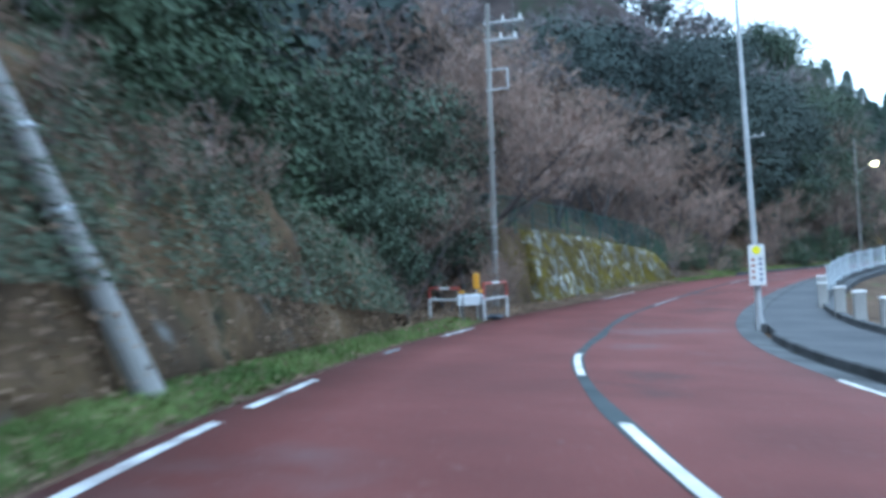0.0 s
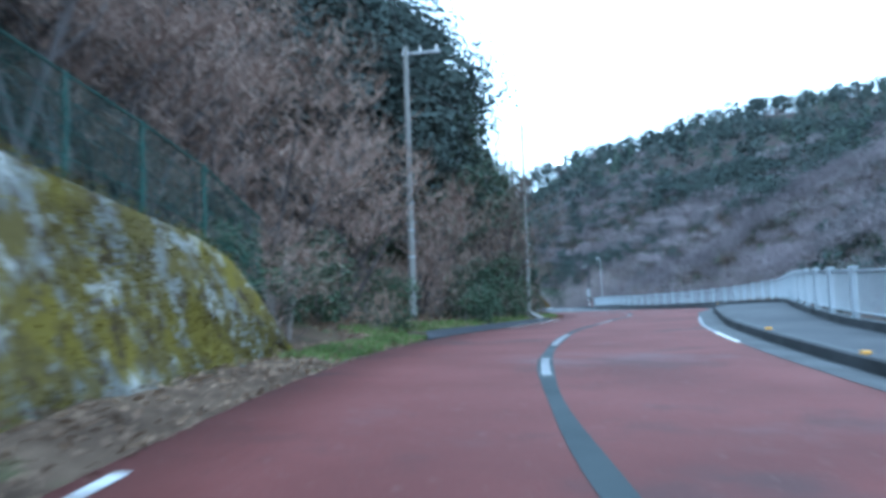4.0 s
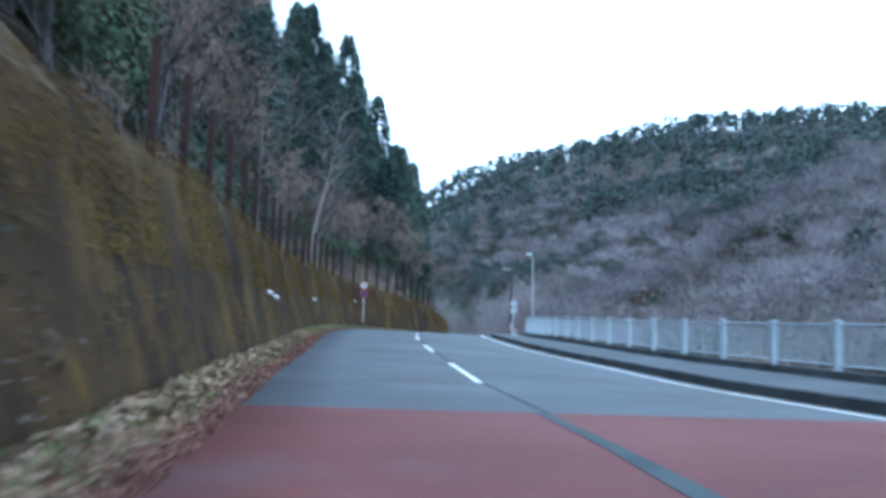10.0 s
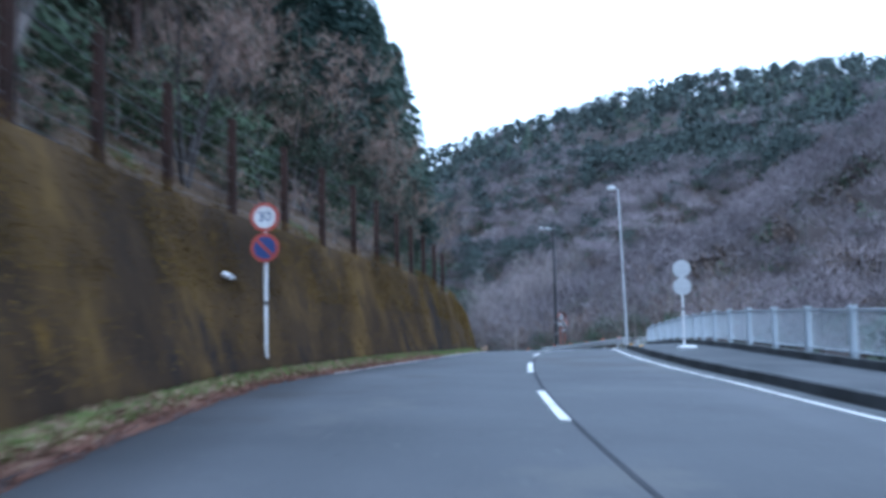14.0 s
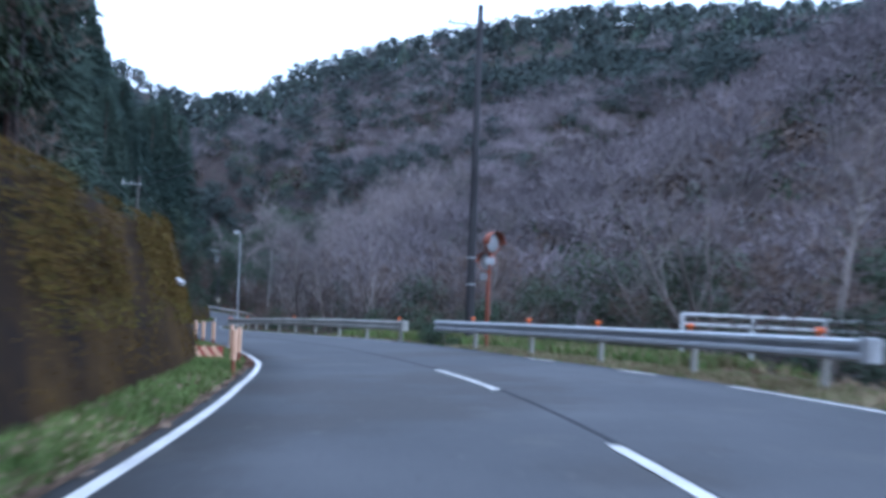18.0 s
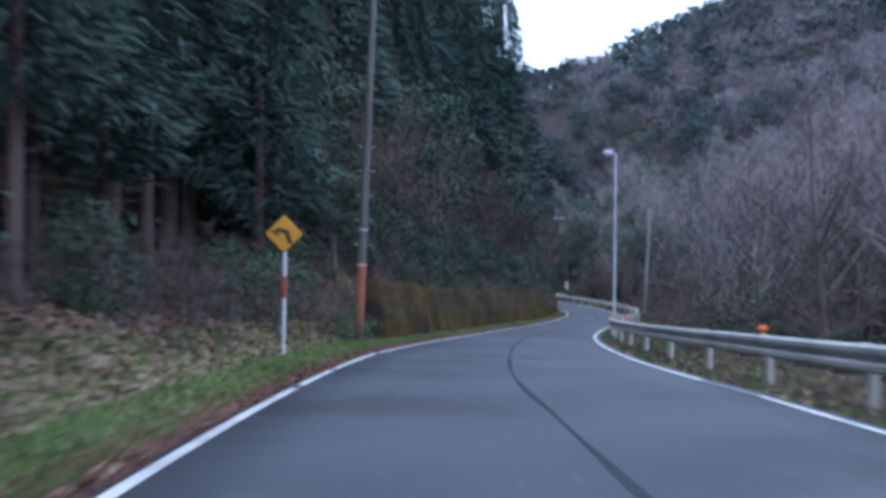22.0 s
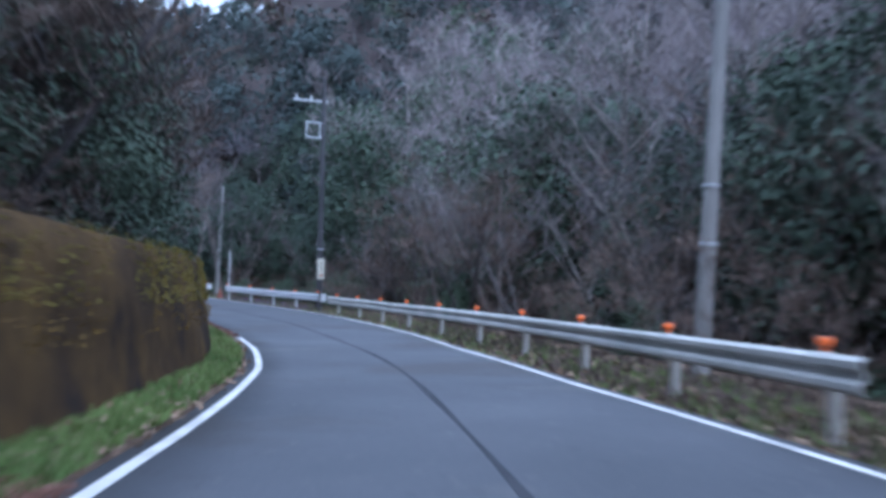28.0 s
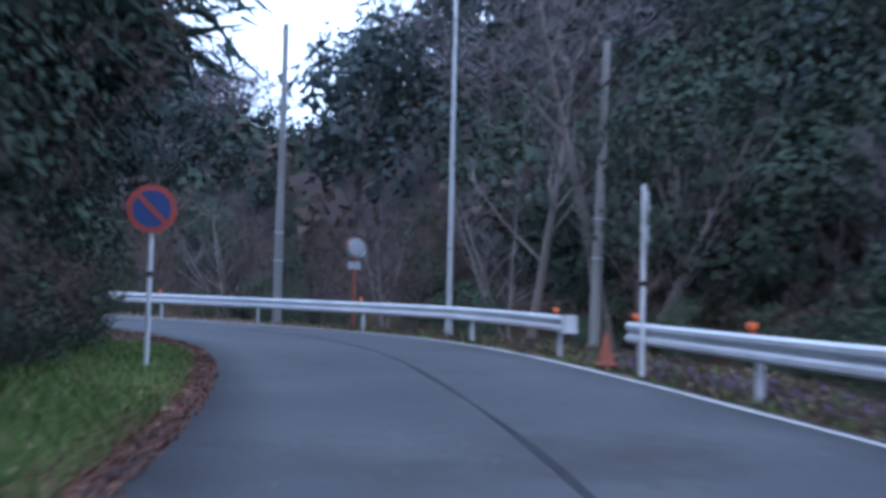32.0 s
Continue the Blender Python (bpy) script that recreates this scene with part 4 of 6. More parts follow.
far_bare = [dome_tree(9.5, 4.3, 300, 0.045) for _ in range(4)]
wide_bare = [dome_tree(9.5, 4.7, 150, 0.085, limbs=3) for _ in range(4)]
far_leafy = [leafy_tree(8.5, 3.9, 10, 34, 0.52, limbs=False) for _ in range(4)]
mid_leafy = [leafy_tree(8.2, 4.3, 9, 17, 0.85, limbs=False) for _ in range(4)]
far_clump = [leafy_tree(9.0, 4.6, 9, 9, 1.35, limbs=False) for _ in range(4)]
near_leafy = [leafy_tree(8.5, 3.7, 12, 90, 0.34) for _ in range(4)]
far_cedar = [cedar_tree(9, 2.4, 190, 0.75, 0.18, 0.12, 0) for _ in range(4)]
for title, code, temps, leafm, words in (("bare_woods", 0, far_bare, M_WOODS, "leafless grey-purple winter woods on the lower slopes"), ("bare_woods", 3, wide_bare, M_WOODS, "leafless grey-purple winter woods on the distant hillsides"), ("evergreen_woods", 1, far_leafy, M_LEAF_W, "dark evergreen broadleaf woods on the hillsides"), ("evergreen_woods", 6, mid_leafy, M_LEAF_W, "dark evergreen woods on the upper slopes"), ("evergreen_woods", 4, near_leafy, M_LEAF_W, "dark evergreen broadleaf woods close behind the road"), ("evergreen_woods", 5, far_clump, M_LEAF_W, "dark evergreen woods along the distant ridge"), ("cedar_woods", 2, far_cedar, M_CEDAR, "dense dark cedar plantation on the hillside")):
    barks, leaves = [], []
    pick = rng.integers(0, 4, len(pos))
    for v in range(4):
        m = (kind == code) & (pick == v)
        sc = np.where(wo[m] > 120, rng.uniform(0.88, 1.12, m.sum()), rng.uniform(0.75, 1.2, m.sum())) * np.where(wy[m] > 560, 1.45, np.where(np.abs(wo[m]) > 200, 1.3, np.where(np.abs(wo[m]) > 120, 1.15, 1.05)))
        sc = sc * young[m]
        sp = rng.uniform(0, 2 * math.pi, m.sum())
        barks.append(plant(temps[v][0], pos[m], sc, sp))
        leaves.append(plant(temps[v][1], pos[m], sc, sp))
    e = thing(title, Matrix.Identity(4), words, "woods")
    e["kind"] = "stuff"
    put("trunks", tri_mesh("trunks", np.concatenate(barks), M_BARK_C if code == 2 else M_BARK_W), e)
    put("crowns", tri_mesh("crowns", np.concatenate(leaves), leafm), e)


# shrubs and saplings under the bare woods
ux, uy = scatter(5.6, -150, 220, 20, 520)
uz, us, uo = ground_height(ux, uy)
m = (uo > VALLEY(us) - 10) & (uo < 205) & (uo > 14)
upos = np.stack([ux, uy, uz - 0.2], 1)[m]
low_bush = [leafy_tree(3.4, 3.0, 7, 12, 0.62, 0.1, 0.1, False) for _ in range(2)]
for share, leafm, words in ((0.4, M_LEAF_D, "dark evergreen undergrowth below the bare woods"), (0.6, M_UNDER, "brown undergrowth below the bare woods")):
    pick = rng.uniform(size=len(upos)) < share
    put("undergrowth", tri_mesh("undergrowth", np.concatenate([plant(b[1], upos[pick][k::2], rng.uniform(0.7, 1.25, len(upos[pick][k::2]))) for k, b in enumerate(low_bush)]), leafm), label=words, category="undergrowth", kind="stuff")


# ---- trees that stand out beside the road, each on its own ----
def tree_set(name, makers, barkm, leafm, label, category, group, names=("trunk", "crown"), kind=""):
    """A few model trees, to be copied; returns a planter."""
    models = []
    for b, f in makers:
        models.append((tri_mesh(names[0], b, barkm), tri_mesh(names[1], f, leafm)))
    def grow(s, o, scale, spin, k, dz=-0.15, text=None, tilt=(0.0, 0.0)):
        at = on_bank(np.array([s]), np.array([o]))[0]
        e = thing(name, Matrix.LocRotScale((at[0], at[1], at[2] + dz), Euler((radians(tilt[0]), radians(tilt[1]), spin)), (scale, scale, scale)), text or label, category, group)
        b, f = models[k % len(models)]
        put(names[0], b, e, kind=kind)
        put(names[1], f, e, kind=kind)
        return e
    return grow


bare_near = tree_set("bare_tree", [bare_tree(9, 3.6, 16, 6, 5, 0.012, 0.15, 0.28, 1, 7, (6, 4, 3, 0)), bare_tree(8.5, 3.9, 13, 6, 5, 0.012, 0.13, 0.22, 2, 6, (6, 4, 3, 0)), bare_tree(10, 3.4, 17, 6, 5, 0.012, 0.16, 0.35, 1, 7, (6, 4, 3, 0)), bare_tree(7, 3.4, 10, 5, 5, 0.012, 0.10, 0.15, 3, 6, (6, 4, 3, 0))], M_BARK, M_TWIG, "leafless grey winter tree with forking branches", "tree", "bare roadside trees")
brown_near = tree_set("brown_tree", [bare_tree(6.5, 3.4, 10, 5, 7, 0.015, 0.09, 0.12, 3, 5, (5, 3, 3, 0)), bare_tree(7.5, 3.6, 13, 6, 7, 0.015, 0.10, 0.15, 2, 5, (5, 3, 3, 0)), bare_tree(5.5, 3.0, 10, 5, 7, 0.015, 0.08, 0.08, 3, 5, (5, 3, 3, 0))], M_BARK_W, M_TWIG_B, "dense brown leafless thicket tree on the bank", "tree", "brown thicket trees")
cedar_near = tree_set("cedar_tree", [cedar_tree(17, 2.9, 4300, 0.42, 0.2, 0.30, 14, sprays), cedar_tree(19, 3.0, 4500, 0.42, 0.22, 0.36, 14, sprays), cedar_tree(15, 2.7, 4000, 0.40, 0.17, 0.26, 14, sprays)], M_BARK_C, M_CEDAR, "tall straight dark cedar with a reddish trunk", "tree", "roadside cedars")
cedar_close = tree_set("cedar_tree", [cedar_tree(17, 3.0, 8000, 0.30, 0.2, 0.22, 18, sprays), cedar_tree(19, 3.1, 8400, 0.30, 0.22, 0.28, 18, sprays)], M_BARK_C, M_CEDAR, "tall straight dark cedar with drooping sprays", "tree", "roadside cedars")
leafy_near = tree_set("evergreen_tree", [leafy_tree(7.5, 3.3, 16, 290, 0.175, 0.12, 0.25), leafy_tree(8.5, 3.6, 17, 290, 0.18, 0.14, 0.3), leafy_tree(6, 3.0, 14, 290, 0.165, 0.1, 0.2)], M_BARK, M_LEAF_D, "dark evergreen tree with a ragged leafy crown", "tree", "roadside evergreens")
leafy_close = tree_set("evergreen_tree", [leafy_tree(6.5, 3.0, 16, 420, 0.125, 0.12, 0.08), leafy_tree(7.5, 3.2, 17, 420, 0.13, 0.14, 0.1)], M_BARK, M_LEAF_D, "dark evergreen tree with dense leaves down to the grass", "tree", "roadside evergreens")
shrub_near = tree_set("shrub", [leafy_tree(2.6, 1.7, 11, 190, 0.115, 0.05, 0.1), leafy_tree(3.2, 1.9, 12, 190, 0.12, 0.05, 0.1), leafy_tree(2.0, 1.5, 9, 190, 0.11, 0.04, 0.08)], M_BARK, M_LEAF_G, "green leafy shrub at the roadside", "shrub", "roadside shrubs")
# brown_near again, with shade put into the twig colour
brown_dark = tree_set("brown_tree", [bare_tree(6.5, 3.4, 10, 5, 7, 0.015, 0.09, 0.12, 3, 5, (5, 3, 3, 0)), bare_tree(7.5, 3.6, 13, 6, 7, 0.015, 0.10, 0.15, 2, 5, (5, 3, 3, 0))], M_BARK_W, M_TWIG_D, "brown leafless thicket tree over the wall, twigs darkened for shade", "tree", "brown thicket trees")
bare_tall = tree_set("bare_tree", [bare_tree(15.5, 5.6, 20, 7, 6, 0.02, 0.19, 0.3, 1, 8, (6, 4, 3, 0)), bare_tree(17, 5.8, 22, 7, 6, 0.02, 0.21, 0.34, 1, 8, (6, 4, 3, 0)), bare_tree(14, 5.4, 15, 7, 6, 0.02, 0.16, 0.25, 2, 7, (6, 4, 3, 0))], M_BARK, M_MOUND, "tall leafless tree with a pale lilac crown of fine twigs", "tree", "bare roadside trees")
leafy_tall = tree_set("evergreen_tree", [leafy_tree(12.5, 5.4, 24, 400, 0.23, 0.2, 0.22), leafy_tree(11, 5.0, 22, 400, 0.22, 0.18, 0.2)], M_BARK, M_LEAF_W, "tall dark evergreen tree with a dense rounded crown", "tree", "roadside evergreens")
scrub_near = tree_set("dry_scrub", [bare_tree(2.2, 1.5, 6, 4, 5, 0.011, 0.03, 0.05, 3, 4, (3, 3, 3, 0)), bare_tree(2.8, 1.7, 6, 4, 5, 0.011, 0.035, 0.05, 3, 4, (3, 3, 3, 0)), bare_tree(1.7, 1.4, 6, 4, 5, 0.011, 0.025, 0.04, 3, 4, (3, 3, 3, 0))], M_BARK, M_TWIG_B, "dry brown leafless scrub on the bank", "scrub", "dry roadside scrub", ("stem_tangle", "twig_tangle"), "stuff")
# scrub_near again, in the twig colour darkened for shade
scrub_dark = tree_set("dry_scrub", [bare_tree(2.2, 1.5, 6, 4, 5, 0.011, 0.03, 0.05, 3, 4, (3, 3, 3, 0)), bare_tree(2.8, 1.7, 6, 4, 5, 0.011, 0.035, 0.05, 3, 4, (3, 3, 3, 0)), bare_tree(1.7, 1.4, 6, 4, 5, 0.011, 0.025, 0.04, 3, 4, (3, 3, 3, 0))], M_BARK_W, M_TWIG_D, "brown leafless scrub on the bank, twigs darkened for shade", "scrub", "dry roadside scrub", ("stem_tangle", "twig_tangle"), "stuff")

prng = random.Random(11)


def row(grow, s0, s1, step, o0, o1, c0, c1, chance=1.0):
    s, k = s0, 0
    while s < s1:
        ss, oo = s + prng.uniform(-0.35, 0.35) * step, prng.uniform(o0, o1)
        if prng.random() < chance and not (72.5 < ss < 78 and oo > -7.6):
            grow(ss, oo, prng.uniform(c0, c1), prng.uniform(0, 6.28), prng.randrange(4))
        s += step
        k += 1


# left bank from the start to the gate
row(leafy_near, -6, 30, 3.0, -10, -7.2, 0.8, 1.2)
row(leafy_near, -4, 30, 4.5, -14, -11, 1.0, 1.4)
row(shrub_near, 2, 26, 2.2, -7.0, -5.8, 0.9, 1.4)
row(scrub_near, 6, 27, 2.4, -5.4, -4.6, 0.7, 1.1)
row(leafy_near, 27, 37, 3.3, -8.5, -6.5, 0.8, 1.1)
row(leafy_near, 25, 38, 2.6, -7.2, -5.6, 0.6, 0.85)
row(scrub_near, 26, 37, 3.4, -5.4, -4.6, 0.6, 0.8)
row(brown_near, 32, 40, 1.8, -6.6, -4.9, 0.55, 0.8)
row(scrub_near, 33, 40, 1.2, -4.5, -3.7, 0.7, 1.0)
# above the whitish wall, and the thicket after it
row(brown_near, 37, 60, 1.9, -7.6, -6.0, 0.8, 1.15)
brown_near(38.6, -5.2, 1.0, 0.0, 1, tilt=(0, 38), text="brown leafless tree leaning out over the rock wall")
brown_near(41.5, -5.6, 0.9, 0.0, 0, tilt=(-25, 24), text="brown leafless tree leaning out over the rock wall")
row(brown_near, 38, 100, 2.6, -12, -9, 1.0, 1.4)
row(brown_near, 60, 96, 2.4, -7.5, -5.0, 0.7, 1.1)
row(shrub_near, 60, 100, 3.4, -5.6, -4.2, 0.6, 1.1)
row(scrub_near, 59, 100, 1.6, -6.0, -4.0, 0.6, 1.0)
row(leafy_tall, 64, 100, 3.4, -15, -11, 0.95, 1.25)
row(leafy_near, 84, 100, 3.5, -9.5, -6.5, 0.9, 1.2)
row(leafy_tall, 80, 97, 2.2, -10.4, -8.8, 0.95, 1.15)
row(brown_near, 99, 124, 2.6, -9.5, -7.2, 0.8, 1.2)
row(scrub_near, 99, 122, 2.2, -6.6, -5.4, 0.8, 1.2)
row(leafy_near, 99, 124, 4.5, -12, -9, 0.9, 1.2)
row(leafy_near, 97, 112, 2.6, -7.4, -5.6, 0.7, 1.0)
row(brown_near, 96, 118, 2.4, -7.0, -5.2, 0.7, 1.0)
row(brown_dark, 93, 112, 1.7, -6.4, -4.9, 0.65, 0.95)
row(shrub_near, 98, 106, 1.3, -4.4, -3.5, 0.3, 0.5)
row(scrub_near, 97, 108, 1.0, -4.3, -3.5, 0.4, 0.65)
row(bare_near, 128, 196, 4.2, -14, -9.5, 1.2, 1.5)
row(scrub_near, 101, 120, 1.5, -4.9, -4.2, 0.5, 0.8)
# above the long wall
row(leafy_near, 124, 246, 3.4, -20, -15.5, 1.3, 1.8)
row(leafy_near, 122, 152, 2.8, -13, -8.5, 1.1, 1.6)
row(leafy_near, 136, 240, 4.2, -12, -7.5, 0.5, 0.8)
row(shrub_near, 124, 240, 3.0, -9, -6.6, 0.7, 1.2)
row(cedar_near, 152, 240, 3.6, -10.5, -8.0, 0.75, 1.05)
row(cedar_near, 150, 246, 3.8, -15.5, -11.5, 0.85, 1.15)
row(brown_near, 124, 240, 3.6, -8.5, -6.4, 0.7, 1.1, 0.85)
for s, o, k in ((157.5, -6.3, 0), (171.0, -6.1, 2), (176.5, -6.6, 1)):
    bare_near(s, o, 1.15, s, k, text="pale leafless tree above the mossy wall")
row(scrub_near, 122, 240, 4.0, -6.4, -5.4, 0.5, 0.8, 0.8)
# cedars by the signs, and the bank to the end
row(cedar_close, 244, 300, 2.8, -10.6, -8.0, 0.95, 1.25)
row(cedar_near, 244, 306, 3.2, -14.5, -10.5, 0.9, 1.15)
row(scrub_dark, 246, 298, 2.4, -6.6, -4.4, 0.5, 0.9, 0.8)
row(shrub_near, 250, 298, 4.5, -8.0, -5.4, 0.6, 1.1)
row(cedar_close, 318, 350, 3.2, -11, -7.5, 0.8, 1.05)
row(cedar_close, 296, 330, 3.4, -10.5, -7.2, 0.7, 1.0)
row(leafy_near, 296, 312, 3.6, -9, -6.6, 0.7, 1.0)
row(cedar_close, 282, 300, 3.0, -8.2, -6.2, 0.6, 0.9)
row(shrub_near, 290, 300, 2.6, -6.2, -4.8, 0.5, 0.8)
row(scrub_dark, 284, 298, 1.6, -6.0, -4.2, 0.6, 0.9)
row(brown_dark, 299, 350, 2.4, -6.8, -4.8, 0.6, 0.95)
row(leafy_near, 299, 352, 3.4, -10, -7, 0.9, 1.25)
row(cedar_near, 292, 345, 3.6, -16, -9.5, 1.15, 1.45)
row(cedar_near, 302, 350, 5.0, -15, -11, 0.9, 1.1)
row(cedar_close, 336, 367, 2.8, -9.5, -6.6, 1.0, 1.3)
row(leafy_near, 300, 352, 2.6, -5.4, -4.3, 0.36, 0.5)
row(leafy_close, 349, 374, 3.2, -4.9, -4.1, 0.5, 0.7)
row(brown_dark, 352, 374, 2.2, -5.2, -4.2, 0.55, 0.8)
row(scrub_dark, 298, 352, 2.2, -4.6, -4.0, 0.6, 1.0)
row(shrub_near, 305, 350, 4.0, -4.8, -4.1, 0.6, 0.9)
row(shrub_near, 294.6, 298.2, 1.1, -3.7, -3.3, 0.3, 0.42)
row(cedar_near, 228, 245, 2.6, -8.4, -7.0, 0.6, 0.75)
row(cedar_close, 400, 416, 2.6, -8.5, -6.4, 0.75, 0.95)
row(leafy_near, 350, 378, 4.5, -8.0, -6.0, 0.8, 1.1)
row(brown_dark, 352, 378, 2.4, -6.8, -5.0, 0.85, 1.15)
row(scrub_dark, 350, 375, 1.8, -4.6, -3.9, 0.6, 0.9)
row(brown_dark, 350, 372, 3.0, -6.0, -4.6, 0.6, 0.9)
row(leafy_close, 374, 398, 2.6, -6.8, -5.4, 0.8, 1.1)
row(brown_dark, 385, 401, 2.4, -5.3, -4.6, 0.5, 0.7)
row(shrub_near, 374, 394, 1.9, -5.2, -4.2, 0.8, 1.2)
row(leafy_close, 402.5, 413, 4.8, -4.6, -4.2, 0.5, 0.6)
row(scrub_dark, 399, 414, 0.9, -4.1, -3.5, 0.6, 0.9)
row(brown_dark, 400, 414, 2.6, -5.4, -4.6, 0.5, 0.65)
row(shrub_near, 401, 414, 3.0, -4.1, -3.7, 0.4, 0.6)
leafy_tall(411.5, -5.0, 0.62, 1.0, 0)
row(leafy_close, 398, 412, 2.2, -7.2, -5.2, 0.9, 1.2)
row(leafy_near, 380, 410, 3.2, -11, -8, 0.9, 1.3)
row(cedar_close, 412, 426, 2.8, -8.4, -6.0, 0.65, 0.85)
row(cedar_close, 393, 412, 2.6, -10.5, -8.0, 0.85, 1.05)
row(cedar_near, 392, 420, 3.2, -14, -10.5, 0.9, 1.1)
row(leafy_near, 412, 440, 3.5, -9, -6.5, 0.8, 1.1)
# beyond the footway and the guardrails
row(scrub_near, 20, 225, 5.5, 14, 18, 0.7, 1.2)
row(bare_near, 10, 225, 6.0, 22, 34, 0.8, 1.1)
row(bare_near, 228, 300, 4.0, 11, 17, 0.8, 1.1)
row(scrub_dark, 230, 300, 3.0, 8.5, 11.5, 0.6, 1.1)
row(brown_dark, 240, 330, 5.0, 14, 19, 0.9, 1.3)
row(leafy_near, 232, 300, 4.6, 12, 17, 0.4, 0.7)
row(shrub_near, 230, 300, 4.0, 10, 13, 0.6, 1.0, 0.7)
row(bare_near, 296, 345, 6.0, 7.8, 12, 0.75, 1.15)
row(bare_near, 346, 376, 5.0, 8.5, 12, 0.6, 0.85)
row(brown_dark, 345, 396, 3.4, 8.5, 12.5, 0.6, 0.95)
row(leafy_near, 350, 398, 3.6, 10.5, 14.5, 0.75, 1.1)
row(leafy_near, 318, 346, 3.2, 12, 16, 0.7, 0.95)
row(leafy_near, 346, 376, 4.5, 11.5, 15, 0.6, 0.9)
row(leafy_near, 400, 422, 2.6, 17, 24, 1.1, 1.5)
row(leafy_near, 400, 424, 3.0, 25, 34, 1.2, 1.6)
row(shrub_near, 296, 392, 4.5, 7.5, 10.5, 0.5, 0.9, 0.6)
row(scrub_dark, 296, 400, 2.4, 6.2, 8.5, 0.6, 1.0)
row(bare_near, 300, 345, 4.6, 14, 20, 1.1, 1.5)
row(bare_tall, 345, 406, 8.0, 11, 15, 0.85, 1.05)
row(bare_tall, 335, 414, 4.8, 16, 24, 0.9, 1.1)
row(leafy_near, 350, 400, 5.0, 13, 20, 0.6, 0.9)
row(bare_tall, 345, 414, 4.0, 24, 36, 0.95, 1.15)
row(leafy_near, 362, 400, 4.2, 12, 18, 0.9, 1.4)
row(bare_near, 372, 400, 3.4, 8.4, 13, 0.75, 1.0)
row(bare_near, 400, 428, 4.6, 8.6, 13, 0.7, 0.95)
row(brown_dark, 421, 442, 2.0, 8.6, 14, 0.5, 0.8)
row(scrub_dark, 421, 442, 1.6, 8.0, 12, 0.7, 1.1)
row(leafy_near, 402, 418, 3.0, 11, 14, 0.75, 1.05)
row(leafy_near, 388, 423, 3.4, 12.5, 18, 1.0, 1.4)
row(leafy_near, 424, 442, 3.0, 11, 18, 0.45, 0.6)
for s, o in ((408.5, -4.9), (412.5, -4.2), (415.5, -4.0)):
    cedar_close(s, o, 1.25, s, int(s) % 2)
row(shrub_near, 396, 436, 2.8, 7.6, 9.5, 0.35, 0.6)
row(scrub_dark, 396, 436, 2.0, 7.6, 10, 0.5, 0.8)
row(shrub_near, 398, 440, 1.8, 10, 14, 0.6, 0.95)
for s, o, c, k in ((416.5, 9.4, 1.15, 0), (413.2, 9.0, 1.2, 2)):
    bare_near(s, o, c, s, k, text="pale leafless tree with long spreading branches")


row(shrub_near, 248.6, 250.8, 1.1, 5.7, 6.6, 0.3, 0.42)


# ---- low cover: grass, dead leaves, ivy, flowers ----
def cover(name, s0, s1, d0, d1, per_m, size, material, words, category, tall=False, side=-1, lift=0.0, gaps=0.0):
    n = int((s1 - s0) * per_m)
    s = rng.uniform(s0, s1, n)
    if gaps:
        s = s[np.sin(s * 0.9) + np.sin(s * 0.37 + 1) + rng.normal(0, 0.7, len(s)) > gaps - 0.6]
    d = rng.uniform(d0, d1, len(s))
    o = LEFT(s) - d if side < 0 else RIGHT(s) + d
    c = on_bank(s, o)
    c[:, 2] += lift
    if tall:
        b = c + np.stack([rng.normal(0, 0.35, len(s)), rng.normal(0, 0.35, len(s)), rng.uniform(0.6, 1.2, len(s))], 1) * size
        t = slivers(c, b, np.full(len(s), size * 0.16))
    else:
        c[:, 2] += 0.03 + rng.uniform(0, 0.05, len(s))
        t = flakes(c, size, 0.6)
    put(name, tri_mesh(name, t, material), label=words, category=category, kind="stuff")


for a, b, p in ((-10, 30, 320), (58, 67, 220), (97, 112, 420), (112, 126, 110), (126, 150, 60), (150, 190, 240), (190, 232, 300), (232, 262, 560), (262, 300, 330), (300, 350, 330), (350, 376, 480), (376, 412, 560)):
    cover("grass_verge", a, b, 0.22, 1.25, p, 0.13, M_GRASS, "short green grass along the verge", "grass", True)
cover("grass_verge", 376, 412, 1.0, 3.2, 520, 0.16, M_GRASS, "thick green grass beside the bend", "grass", True)
cover("grass_verge", 97, 111, 0.8, 2.2, 420, 0.15, M_GRASS, "green grass below the rock outcrop", "grass", True)
cover("grass_verge", 236, 300, 1.0, 3.0, 200, 0.15, M_GRASS, "patchy grass on the slope below the cedars", "grass", True)
cover("grass_verge", 226, 420, 0.15, 2.4, 60, 0.16, M_GRASS, "grass under the guardrail", "grass", True, 1)
cover("dry_grass", 262, 420, 0.3, 3.0, 110, 0.18, M_UNDER, "dull withered weeds under the guardrail", "grass", True, 1)
for a, b in ((-10, 66), (96, 420)):
    cover("leaf_litter", a, b, 0.05, 1.6, 110, 0.06, M_LITTER, "dead brown leaves strewn along the verge", "leaf litter")
cover("leaf_litter", 244, 300, 1.2, 5.5, 420, 0.13, M_LITTER, "dead leaves and cut twigs on the slope", "leaf litter")
cover("grass_verge", 66, 96, 1.5, 2.5, 240, 0.13, M_GRASS, "short grass behind the asphalt shoulder", "grass", True)
cover("leaf_litter", 64, 100, 1.5, 5.0, 260, 0.08, M_LITTER, "dead leaves under the thicket", "leaf litter")
cover("leaf_litter", 24, 38, 0.3, 4.5, 150, 0.12, M_LITTER, "dead leaves round the gate", "leaf litter")
